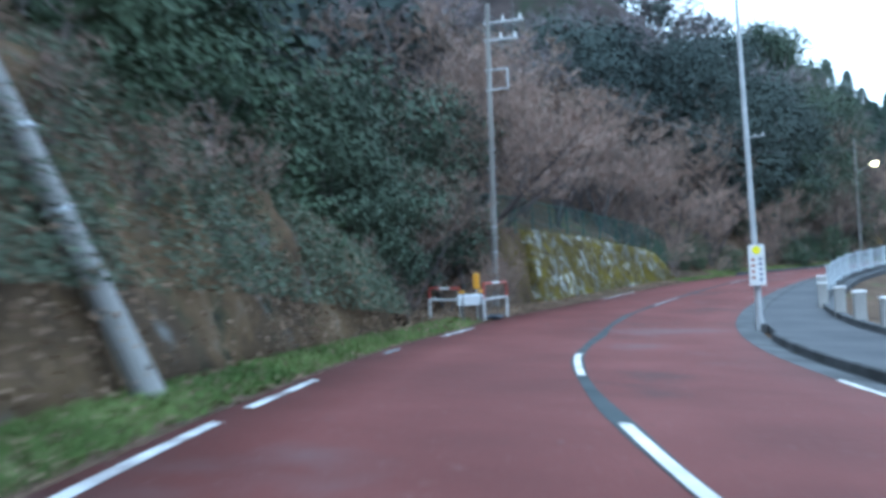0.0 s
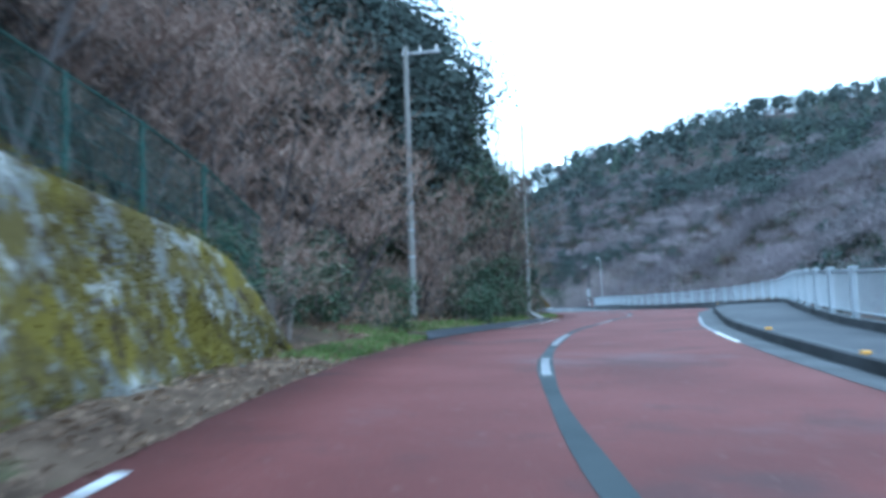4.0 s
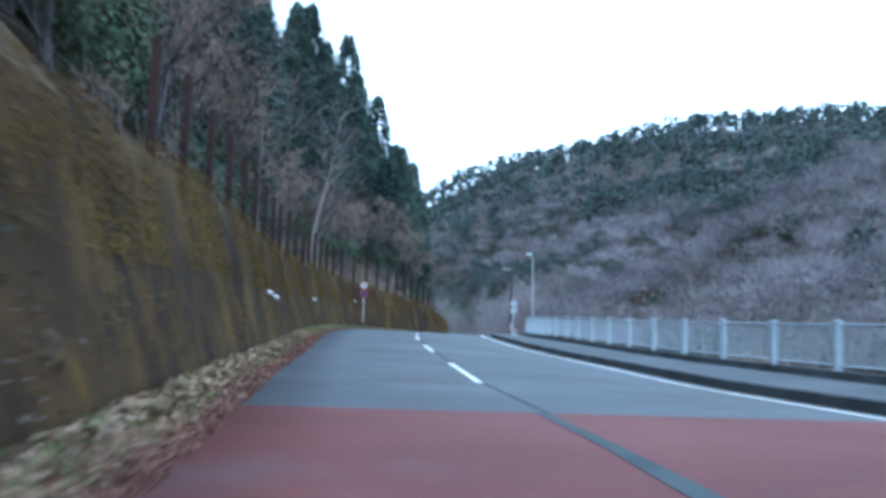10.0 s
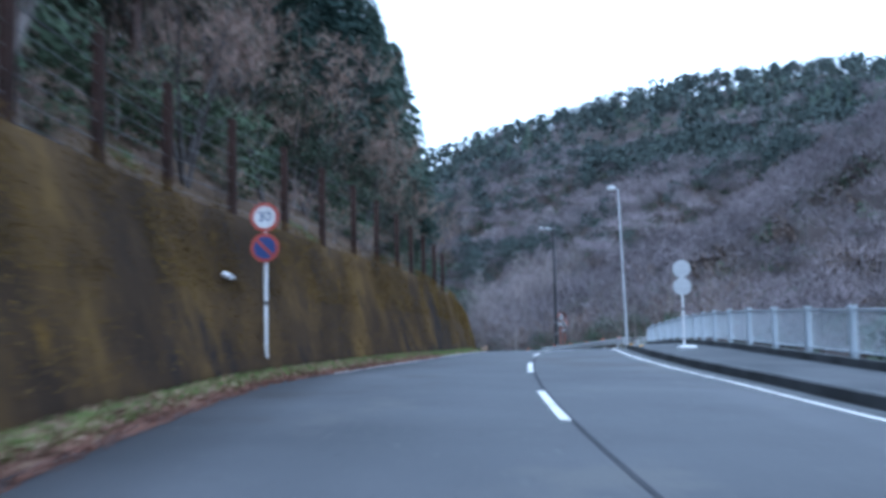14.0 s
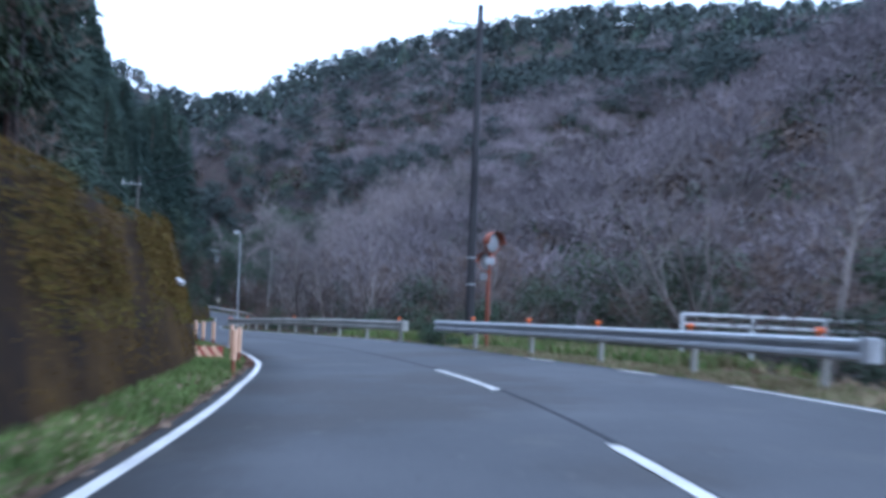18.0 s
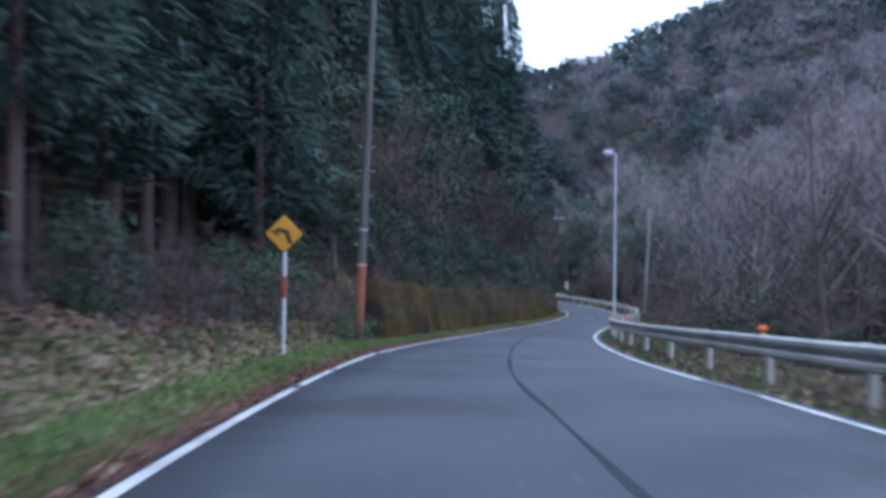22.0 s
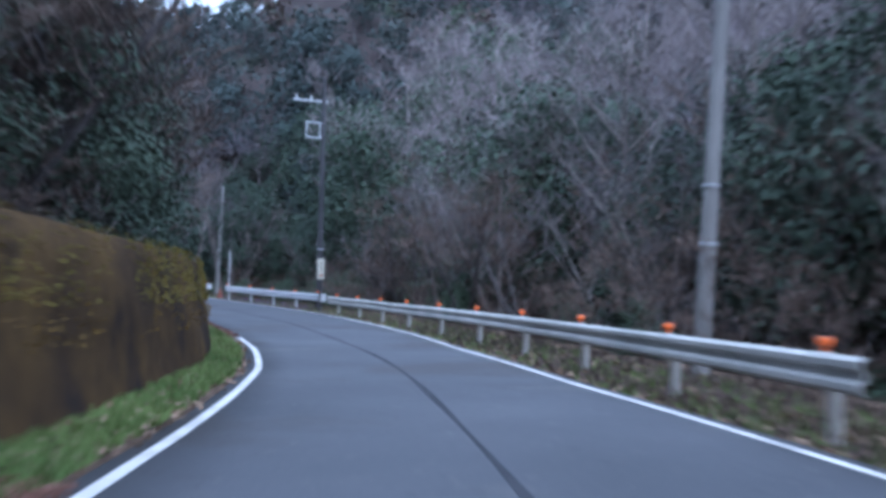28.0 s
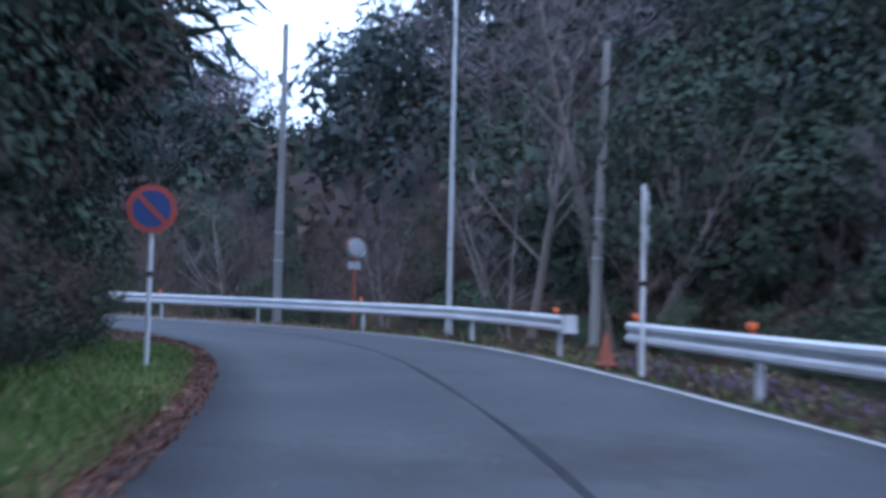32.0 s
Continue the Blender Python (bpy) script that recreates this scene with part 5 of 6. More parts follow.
cover("leaf_litter", 98, 126, 0.9, 3.0, 150, 0.12, M_LITTER, "dead leaves at the foot of the rock", "leaf litter")
cover("leaf_litter", 110, 125, 0.2, 2.6, 420, 0.11, M_LITTER, "dead leaves strewn below the outcrop", "leaf litter")
cover("leaf_litter", 152, 198, 0.2, 0.8, 110, 0.08, M_LITTER, "tan dead leaves between the grass and the wall", "leaf litter")
cover("leaf_litter", 124, 152, 0.35, 2.8, 520, 0.11, M_LITTER, "dead leaves heaped along the foot of the mossy wall", "leaf litter")
cover("leaf_litter", 226, 430, 0.1, 3.2, 60, 0.10, M_LITTER, "dead leaves along the outer shoulder", "leaf litter", side=1)
cover("dry_grass", 224, 247, 0.3, 1.7, 260, 0.16, M_DRY, "pale dry grass under the guardrail", "grass", True, 1)
cover("dry_grass", 236, 262, 1.9, 5.8, 300, 0.34, M_DRY, "pale dry weeds behind the guardrail", "grass", True, 1)
cover("grass_verge", 236, 262, 1.6, 6.5, 320, 0.36, M_GRASS, "rank green weeds on the mound behind the guardrail", "grass", True, 1)
cover("violet_flowers", 396, 410, 0.5, 2.0, 70, 0.05, M_VIOLET, "small violet flowers under the guardrail", "flowers", side=1, lift=0.06)


for a, b in ((96, 196), (236, 300), (300, 352), (372, 420)):
    cover("needle_litter", a, b, 0.0 if a > 200 and a < 370 else -0.16, 0.5, 420, 0.042, M_LITTER_R, "red-brown needles and leaves along the asphalt edge", "leaf litter")


def hang(name, s0, s1, foot, lean, top, per_m, size, material, words, low=0.0, out=0.12, category="ivy"):
    """Leaves that cling to a leaning face."""
    n = int((s1 - s0) * per_m)
    s, u = rng.uniform(s0, s1, n), rng.uniform(low, 1.08, n)
    keep = np.sin(s * 0.8 + 3 * u) + np.sin(s * 2.1 - 4 * u) * 0.7 + rng.normal(0, 0.6, n) > -0.35
    s, u = s[keep], u[keep]
    t = np.array([top(q) for q in s])
    base = np.array([foot(q) for q in s]) if callable(foot) else foot
    o = LEFT(s) - base - lean * t * u + out * rng.uniform(-0.6, 1.6, len(s))
    put(name, tri_mesh(name, flakes(Pv(s, o, t * u), size), material), label=words, category=category, kind="stuff")


hang("ivy", -8, 25, 1.25, 0.42, lambda s: float(BANK_H(s)) + 0.9, 2100, 0.065, M_IVY, "grey-green ivy trailing down the rock face", 0.3, 0.35)
hang("dry_vines", -8, 25, 1.25, 0.42, lambda s: float(BANK_H(s)) + 0.9, 420, 0.07, M_LITTER, "dry brown creepers on the rock face", 0.0, 0.35, "vines")
hang("ivy", 100, 122, 1.3, 0.5, lambda s: float(OUTCROP(s)), 500, 0.06, M_LEAF_D, "dark ivy and creepers on the outcrop", 0.25, 0.5)
hang("dry_vines", 100, 122, 1.3, 0.5, lambda s: float(OUTCROP(s)), 420, 0.06, M_UNDER, "dark dry creepers on the outcrop", 0.0, 0.5, "vines")
hang("moss", 38, 58.5, 1.35, 0.35, lambda s: float(BANK_H(s)), 900, 0.045, M_MOSS_Y, "yellow-green moss cushions on the rock wall", 0.05, 0.05, "moss")
hang("moss", 121, 253, long_foot, 0.28, long_top, 900, 0.036, M_MOSS_T, "ochre moss over the upper part of the wall", 0.5, 0.05, "moss")
hang("moss", 121, 253, long_foot, 0.28, long_top, 420, 0.034, M_MOSS_T, "thin ochre moss on the wall", 0.12, 0.04, "moss")
hang("moss", 220, 253, long_foot, 0.28, long_top, 520, 0.036, M_MOSS_Y, "yellow-green moss on the end of the long wall", 0.35, 0.04, "moss")
hang("moss", 349, 375, 0.75, 0.2, lambda s: float(BANK_H(s)), 260, 0.036, M_MOSS_Y, "yellow-green moss over the top of the wall", 0.62, 0.05, "moss")
hang("moss", 349, 374, 0.75, 0.2, lambda s: float(BANK_H(s)), 110, 0.04, M_MOSS_T, "ochre moss over the upper part of the wall", 0.4, 0.05, "moss")
hang("ivy", 297, 349, 0.75, 0.3, lambda s: float(BANK_H(s)) + 0.3, 110, 0.06, M_LEAF_G, "creepers hanging over the low wall", 0.35, 0.25)
hang("moss", 297, 349, 0.75, 0.3, lambda s: float(BANK_H(s)), 520, 0.032, M_MOSS_Y, "yellow-green moss patches on the low wall", 0.1, 0.05, "moss")
hang("moss", 297, 349, 0.75, 0.3, lambda s: float(BANK_H(s)), 240, 0.035, M_MOSS_T, "ochre moss on the low wall", 0.1, 0.05, "moss")
hang("undergrowth", 297, 349, 0.75, 0.3, lambda s: float(BANK_H(s)) + 0.4, 240, 0.05, M_TWIG_D, "brown growth hanging over the low wall, darkened for shade", 0.45, 0.22, "undergrowth")
hang("dry_vines", 297, 349, 0.75, 0.3, lambda s: float(BANK_H(s)) + 0.3, 60, 0.045, M_TWIG_D, "dry stems over the low wall", 0.3, 0.25, "vines")


# ---- posts, poles, lamps and signs ----
def facing(s, o, h=0.0, turn=0.0):
    """A pose on the ground beside the road, its -y side towards the traffic that comes along."""
    p = P(s, o)
    return Matrix.Translation((p.x, p.y, p.z + h)) @ Matrix.Rotation(radians(turn_at(s) + turn), 4, "Z")


def rod(name, parent, material, a, b, r0, r1=None, seg=10, label=""):
    return part(name, tube(bmesh.new(), a, b, r0, r1, seg), material, parent, label)


def block(name, parent, material, size, at, bevel=0.01, label="", rot=None):
    return part(name, box(bmesh.new(), *size, at=at, bevel=bevel, rot=rot), material, parent, label)


def disc(name, parent, material, r, thick, at, label="", seg=28):
    return part(name, tube(bmesh.new(), (at[0], at[1] - thick / 2, at[2]), (at[0], at[1] + thick / 2, at[2]), r, r, seg), material, parent, label)


def street_lamp(s, o, height, lit, words, arm=-1.0, board=False, tilt=0.0):
    e = thing("street_lamp", facing(s, o, -0.1) @ Matrix.Rotation(radians(tilt), 4, "Y"), words, "street lamp", "street lamps")
    rod("pole", e, M_GALV, (0, 0, 0), (0, 0, height), 0.095, 0.055, 12)
    rod("base_sleeve", e, M_GALV, (0, 0, 0), (0, 0, 0.5), 0.12, 0.115, 12)
    rod("arm", e, M_GALV, (0, 0, height - 0.05), (arm * 0.3, 0, height + 0.12), 0.04, 0.035, 8)
    bm = bmesh.new()
    bmesh.ops.create_uvsphere(bm, u_segments=16, v_segments=10, radius=0.5)
    bmesh.ops.scale(bm, vec=(0.62, 0.30, 0.20), verts=bm.verts)
    bmesh.ops.translate(bm, vec=(arm * 0.45, 0, height + 0.12), verts=bm.verts)
    head = part("lamp_head", bm, M_GALV, e)
    bm = bmesh.new()
    bmesh.ops.create_uvsphere(bm, u_segments=16, v_segments=8, radius=0.5)
    bmesh.ops.scale(bm, vec=(0.54, 0.32, 0.30), verts=bm.verts)
    bmesh.ops.translate(bm, vec=(arm * 0.47, 0, height + 0.03), verts=bm.verts)
    part("lamp_glass", bm, M_LAMP_ON if lit else M_LENS, head, "glowing yellow lamp glass" if lit else "clouded lamp glass")
    block("band", e, M_BLACK, (0.15, 0.15, 0.05), (0, 0, 2.6), 0.01)
    return e


def utility_pole(s, o, height, material, words, arms=(), red=None, lean=(0.0, 0.0), rungs=0, r=0.17, side=-1.0):
    m = facing(s, o, float(profile(s, o)) - 0.2) @ Matrix.Rotation(radians(lean[0]), 4, "Y") @ Matrix.Rotation(radians(lean[1]), 4, "X")
    e = thing("utility_pole", m, words, "utility pole", "utility poles")
    rod("shaft", e, material, (0, 0, 0), (0, 0, height), r, r * 0.62, 14)
    for z, w in arms:
        a = block("crossarm", e, M_GALV, (w, 0.09, 0.09), (side * w * 0.38, 0, z), 0.01)
        for k in range(3):
            part("insulator", tube(bmesh.new(), (side * w * 0.38 + w * (k - 1) * 0.42, 0, z + 0.04), (side * w * 0.38 + w * (k - 1) * 0.42, 0, z + 0.26), 0.055, 0.035, 8), M_WHITE, a)
    if red:
        rod("painted_band", e, M_RUST, (0, 0, red[0]), (0, 0, red[1]), r * 1.04, r * 1.02, 14, "faded red warning band")
    for k in range(rungs):
        z = 3.0 + 0.7 * k
        rod("rung", e, M_GALV, (-0.26, 0, z), (0.26, 0, z), 0.012, 0.012, 6)
    for z in (2.4, 3.4):
        rod("strap", e, M_GALV, (0, 0, z), (0, 0, z + 0.05), r * 1.03, r * 1.03, 14)
    return e


utility_pole(9.9, -3.25, 7.6, M_POLE_C, "leaning grey pole propped on the bank", lean=(-24, 3), r=0.17)
utility_pole(36.4, -4.2, 12.4, M_POLE_C, "tall concrete utility pole with crossarms", ((11.6, 1.7), (10.9, 1.4)), rungs=6, r=0.14, lean=(1.0, 0), side=1.0)
utility_pole(76.4, -5.35, 10.4, M_POLE_C, "slim concrete utility pole among the thicket", ((10.1, 1.5),), rungs=4, r=0.14, side=1.0)
lamp_pole = utility_pole(96.6, -3.35, 11.5, M_POLE_C, "roadside utility pole with a lit lamp on a long arm", rungs=4, r=0.1)
rod("lamp_arm", lamp_pole, M_GALV, (0, 0, 8.4), (1.9, -1.6, 8.9), 0.035, 0.03, 8)
lamp_glass = bmesh.new()
bmesh.ops.create_uvsphere(lamp_glass, u_segments=16, v_segments=8, radius=0.5)
bmesh.ops.scale(lamp_glass, vec=(0.6, 0.4, 0.34), verts=lamp_glass.verts)
bmesh.ops.translate(lamp_glass, vec=(2.0, -1.7, 8.85), verts=lamp_glass.verts)
part("lamp_glass", lamp_glass, M_LAMP_ON, lamp_pole, "glowing yellow lamp glass")
utility_pole(294.7, -3.35, 12.0, M_POLE_M, "concrete utility pole with a faded red band at its foot", ((11.3, 1.5),), red=(0.2, 2.5), rungs=5, r=0.13, lean=(2.0, 0))
utility_pole(249.96, 7.77, 13.0, M_POLE_W, "tall dark utility pole behind the guardrail", ((12.2, 1.5),), r=0.18)
utility_pole(250.7, 8.1, 11.5, M_POLE_W, "dark pole standing close to another pole", r=0.14)
utility_pole(361.0, 6.05, 10.5, M_POLE_C, "grey pole leaning slightly behind the guardrail", lean=(2.6, 0), r=0.15)
utility_pole(395.0, 6.25, 12.6, M_POLE_W, "dark utility pole with crossarm and square bracket", ((11.3, 1.9),), r=0.17, rungs=3)


def bracket_frame(s, o, base, z0, side):
    """A square steel frame that carries a cable drop."""
    e = thing("bracket_frame", facing(s, o, base), "square steel bracket high on the utility pole", "bracket", "pole brackets")
    for z in (z0, z0 + 0.8):
        block("bar", e, M_GALV, (0.95, 0.06, 0.07), (side * 0.5, -0.05, z), 0.01)
    for x in (0.95, 0.2):
        block("bar", e, M_GALV, (0.07, 0.06, 0.85), (side * x, -0.05, z0 + 0.4), 0.01)


bracket_frame(395.0, 6.25, 0.0, 9.1, -1)
bracket_frame(36.4, -4.2, 0.2, 8.6, 1)
utility_pole(423.5, 6.39, 11.0, M_POLE_C, "grey concrete pole beyond the bend", r=0.16)
utility_pole(413.1, 8.2, 8.0, M_POLE_C, "grey stay pole behind the white guardrail", lean=(2, 0), r=0.15)

street_lamp(29.8, 5.83, 11.2, False, "tall galvanised street lamp carrying a notice board", tilt=-0.8)
street_lamp(226.0, 7.05, 10.7, False, "tall galvanised street lamp beside the fence end", tilt=-1.2)
street_lamp(325.6, 3.45, 10.5, False, "tall galvanised street lamp behind the guardrail")
street_lamp(417.0, 7.03, 10.6, True, "tall street lamp, lit, behind the white guardrail")


def bars_of_text(parent, material, x, z0, z1, n, w, y, fill=0.42):
    """Unreadable writing: a column of plain blocks."""
    step = (z1 - z0) / n
    for k in range(n):
        block("writing_bar", parent, material, (w, 0.006, step * fill), (x, y, z0 + step * (k + 0.5)), 0.0)


notice = thing("notice_board", facing(29.7, 5.83), "white notice board with faded coloured writing on a lamp pole", "notice board")
panel = block("panel", notice, M_WHITE, (0.46, 0.04, 1.2), (0, -0.14, 1.9), 0.01)
disc("emblem", panel, M_YELLOW, 0.12, 0.01, (0, -0.166, 2.34), "yellow round emblem")
bars_of_text(panel, M_RUST, -0.11, 1.45, 2.15, 4, 0.10, -0.164)
bars_of_text(panel, M_BLUE, 0.10, 1.4, 2.15, 5, 0.09, -0.164)
block("bracket", notice, M_GALV, (0.3, 0.16, 0.05), (0, -0.06, 2.3), 0.005)
block("bracket", notice, M_GALV, (0.3, 0.16, 0.05), (0, -0.06, 1.35), 0.005)


def lettering(name, parent, material, words, size, at):
    """Flat raised characters that face the traffic."""
    text = bpy.data.curves.new(name, "FONT")
    text.body, text.size, text.extrude = words, size, 0.002
    text.align_x, text.align_y = "CENTER", "CENTER"
    holder = bpy.data.objects.new(name, text)
    me = bpy.data.meshes.new_from_object(holder)
    bpy.data.objects.remove(holder)
    me.materials.clear()
    me.materials.append(material)
    return put(name, me, parent, "dark blue figures", m=Matrix.Translation(at) @ Matrix.Rotation(radians(90), 4, "X"))


def round_sign(s, o, heights, post_h, words, backs=False, turn=0.0, r=0.3, foot=False, group="traffic signs"):
    e = thing("traffic_sign", facing(s, o, float(profile(s, o)) if o < 0 else 0.1, turn), words, "traffic sign", group)
    rod("post", e, M_WHITE, (0, 0, -0.1), (0, 0, post_h), 0.038, 0.038, 10)
    rod("band", e, M_BLACK, (0, 0, 1.35), (0, 0, 1.43), 0.041, 0.041, 10)
    for k, z in enumerate(heights):
        if backs:
            f = disc("sign_back", e, M_GREY_BACK, r, 0.02, (0, -0.06, z))
            block("bracket", f, M_GALV, (r * 1.5, 0.03, 0.05), (0, -0.085, z), 0.004)
        else:
            f = disc("sign_face", e, M_RED_P, r, 0.02, (0, -0.06, z), "round sign with a red rim")
            inner = M_WHITE if k == 0 and len(heights) > 1 else M_BLUE
            disc("sign_centre", f, inner, r * 0.76, 0.02, (0, -0.066, z), "white sign centre" if inner is M_WHITE else "blue sign centre")
            if inner is M_BLUE:
                block("slash", f, M_RED_P, (r * 1.5, 0.012, r * 0.2), (0, -0.076, z), 0.0, rot=Matrix.Rotation(radians(45), 3, "Y"))
            else:
                lettering("figure", f, M_BLUE, "30", r * 0.95, (0, -0.079, z))
    if foot:
        block("foot", e, M_WHITE, (0.6, 0.4, 0.18), (0.1, 0, 0.05), 0.04, "white concrete foot")
    return e


round_sign(182.7, -3.85, (3.15, 2.52), 3.3, "two round prohibition signs on a white post before the wall")
round_sign(196.7, 6.65, (2.75, 2.15), 3.0, "grey backs of two round signs on a post", True, r=0.3, foot=True)
round_sign(406.7, -2.4, (2.35,), 2.6, "round no-parking sign on a white post in the grass", r=0.36)
round_sign(406.5, 5.25, (2.6, 2.1), 3.0, "weathered backs of signs on a post behind the guardrail", True, 68, 0.28)

# caution sign: yellow rectangle with four unreadable characters
ys = thing("caution_sign", facing(272.6, -3.28, float(profile(272.6, -3.28)) - 0.1, 6), "bright yellow upright caution board on a grey post", "traffic sign")
rod("post", ys, M_GALV, (0, 0, -0.1), (0, 0, 3.3), 0.045, 0.045, 10)
yp = block("panel", ys, M_YELLOW, (0.67, 0.03, 1.36), (0.02, -0.07, 2.86), 0.008, rot=Matrix.Rotation(radians(2), 3, "Y"))
bars_of_text(yp, M_RUST, 0.05, 2.3, 3.4, 4, 0.19, -0.089, 0.62)

dia = thing("warning_sign", facing(287.4, -3.5, float(profile(287.4, -3.5)) - 0.1), "amber diamond bend-warning sign on a post", "traffic sign")
rod("post", dia, M_WHITE, (0, 0, -0.1), (0, 0, 2.6), 0.035, 0.035, 10)
rod("band", dia, M_RED_P, (0, 0, 1.3), (0, 0, 1.75), 0.045, 0.045, 10, "pale red reflective band")
dp = block("panel", dia, M_AMBER, (0.55, 0.02, 0.55), (0, -0.055, 2.62), 0.012, rot=Matrix.Rotation(radians(45), 3, "Y"))
block("arrow_shaft", dp, M_BLACK, (0.10, 0.008, 0.24), (0.09, -0.068, 2.54), 0.0, rot=Matrix.Rotation(radians(-20), 3, "Y"))
block("arrow_shaft", dp, M_BLACK, (0.26, 0.008, 0.09), (-0.02, -0.068, 2.68), 0.0, rot=Matrix.Rotation(radians(15), 3, "Y"))
ah = bmesh.new()
bmesh.ops.create_cone(ah, cap_ends=True, segments=3, radius1=0.11, radius2=0.11, depth=0.008)
bmesh.ops.transform(ah, matrix=Matrix.Translation((-0.17, -0.068, 2.66)) @ Matrix.Rotation(radians(90), 4, "X") @ Matrix.Rotation(radians(90), 4, "Z"), verts=ah.verts)
part("arrow_head", ah, M_BLACK, dp)

ps = thing("roadside_sign", facing(391.72, 5.12, 0.1, 4), "weathered white upright board with unreadable writing", "sign board")
rod("post", ps, M_POLE_W, (0, 0, -0.2), (0, 0, 2.0), 0.055, 0.055, 10)
pp = block("panel", ps, M_CREAM, (0.36, 0.05, 1.0), (0, -0.08, 2.0), 0.02)
bars_of_text(pp, M_BLACK, 0, 1.85, 2.4, 4, 0.10, -0.11)
bars_of_text(pp, M_RUST, 0, 1.55, 1.83, 1, 0.17, -0.11)


def mirror(s, o, words, h, turn=0.0, rim_paint=None, deep=0.34):
    e = thing("traffic_mirror", facing(s, o, float(profile(s, o)) if o > 8 else 0.0, turn), words, "traffic mirror", "traffic mirrors")
    rod("post", e, M_RUST, (0, 0, -0.2), (0, 0, h), 0.05, 0.05, 10)
    bm = bmesh.new()
    bmesh.ops.create_uvsphere(bm, u_segments=24, v_segments=12, radius=0.31)
    bmesh.ops.scale(bm, vec=(1, 0.22, 1), verts=bm.verts)
    bmesh.ops.translate(bm, vec=(0, -0.1, h), verts=bm.verts)
    part("mirror_bowl", bm, M_GREY_BACK, e, "grey convex mirror")
    bm = bmesh.new()
    tube(bm, (0, -0.06, h), (0, -0.16, h), 0.35, 0.35, 24, cap=False)
    part("rim", bm, rim_paint or M_RUST, e, "" if rim_paint else "faded orange rim")
    bm = bmesh.new()
    rim = []
    for k in range(13):
        a = math.radians(-5 + 190 * k / 12)
        rim.append([bm.verts.new((math.cos(a) * r, y, h + math.sin(a) * r)) for r, y in ((0.37, -0.04), (0.385, -deep), (0.395, -deep), (0.38, -0.04))])
    for p, q in zip(rim[:-1], rim[1:]):
        for j in range(4):
            bm.faces.new((p[j], p[(j + 1) % 4], q[(j + 1) % 4], q[j]))
    for p in (rim[0][::-1], rim[-1]):
        bm.faces.new(p)
    part("hood", bm, M_RUST, e, "faded orange hood")
    block("plate", e, M_GREY_BACK, (0.45, 0.03, 0.24), (-0.05, -0.07, h - 0.6), 0.01)
    return e


mirror(246.34, 6.94, "orange-rimmed convex mirror on a post behind the guardrail", 3.45, 25)
mirror(251.4, 9.1, "second convex mirror with a faded orange rim", 3.2, -50)
mirror(420.3, 6.5, "small grey convex mirror with an orange hood beyond the bend", 2.6, -12, M_GREY_BACK, 0.2)

# short posts with pale reflective sleeves on the inside of the bend
for s, o in ((233.3, -1.86), (236.8, -1.80), (240.7, -1.84), (246.1, -1.98), (248.1, -2.12), (250.4, -2.14)):
    e = thing("delineator_post", facing(s, o, 0.0), "low orange post with a pale reflective sleeve", "delineator", "delineator posts")
    rod("stem", e, M_RUST, (0, 0, -0.1), (0, 0, 0.78), 0.035, 0.035, 8)
    rod("sleeve", e, M_SLEEVE, (0, 0, 0.28), (0, 0, 0.8), 0.055, 0.055, 10, "pale orange reflective sleeve")
hb = thing("hazard_board", facing(237.3, -2.45, 0.0, 5), "low red and white striped hazard board on two stakes", "hazard board")
hp = block("board", hb, M_RED_P, (0.66, 0.03, 0.24), (0, 0, 0.27), 0.02)
for k in range(3):
    block("stripe", hp, M_SLEEVE, (0.10, 0.008, 0.30), (-0.2 + 0.2 * k, -0.018, 0.27), 0.0, rot=Matrix.Rotation(radians(-38), 3, "Y"))
for x in (-0.2, 0.2):
    block("stake", hb, M_BLACK, (0.05, 0.04, 0.5), (x, 0.03, 0.08), 0.005)


def pipe(points, r, n=5):
    """One continuous thin tube through the points."""
    v, f = [], []
    for i, p in enumerate(points):
        d = (points[min(i + 1, len(points) - 1)] - points[max(i - 1, 0)]).normalized()
        u = d.cross(Vector((0, 0, 1))).normalized()
        w = u.cross(d)
        v += [p + u * (r * math.cos(6.2832 * k / n)) + w * (r * math.sin(6.2832 * k / n)) for k in range(n)]
    for i in range(len(points) - 1):
        f += [(i * n + k, i * n + (k + 1) % n, (i + 1) * n + (k + 1) % n, (i + 1) * n + k) for k in range(n)]
    return v, f


# ---- guardrails ----
def beam_section(h):
    pts = [(0.00, 0.34), (0.05, 0.30), (0.05, 0.24), (0.0, 0.20), (0.0, 0.14), (0.05, 0.10), (0.05, 0.04), (0.0, 0.0)]
    return [(-d, h + z) for d, z in pts] + [(-d + 0.02, h + z) for d, z in pts[::-1]]


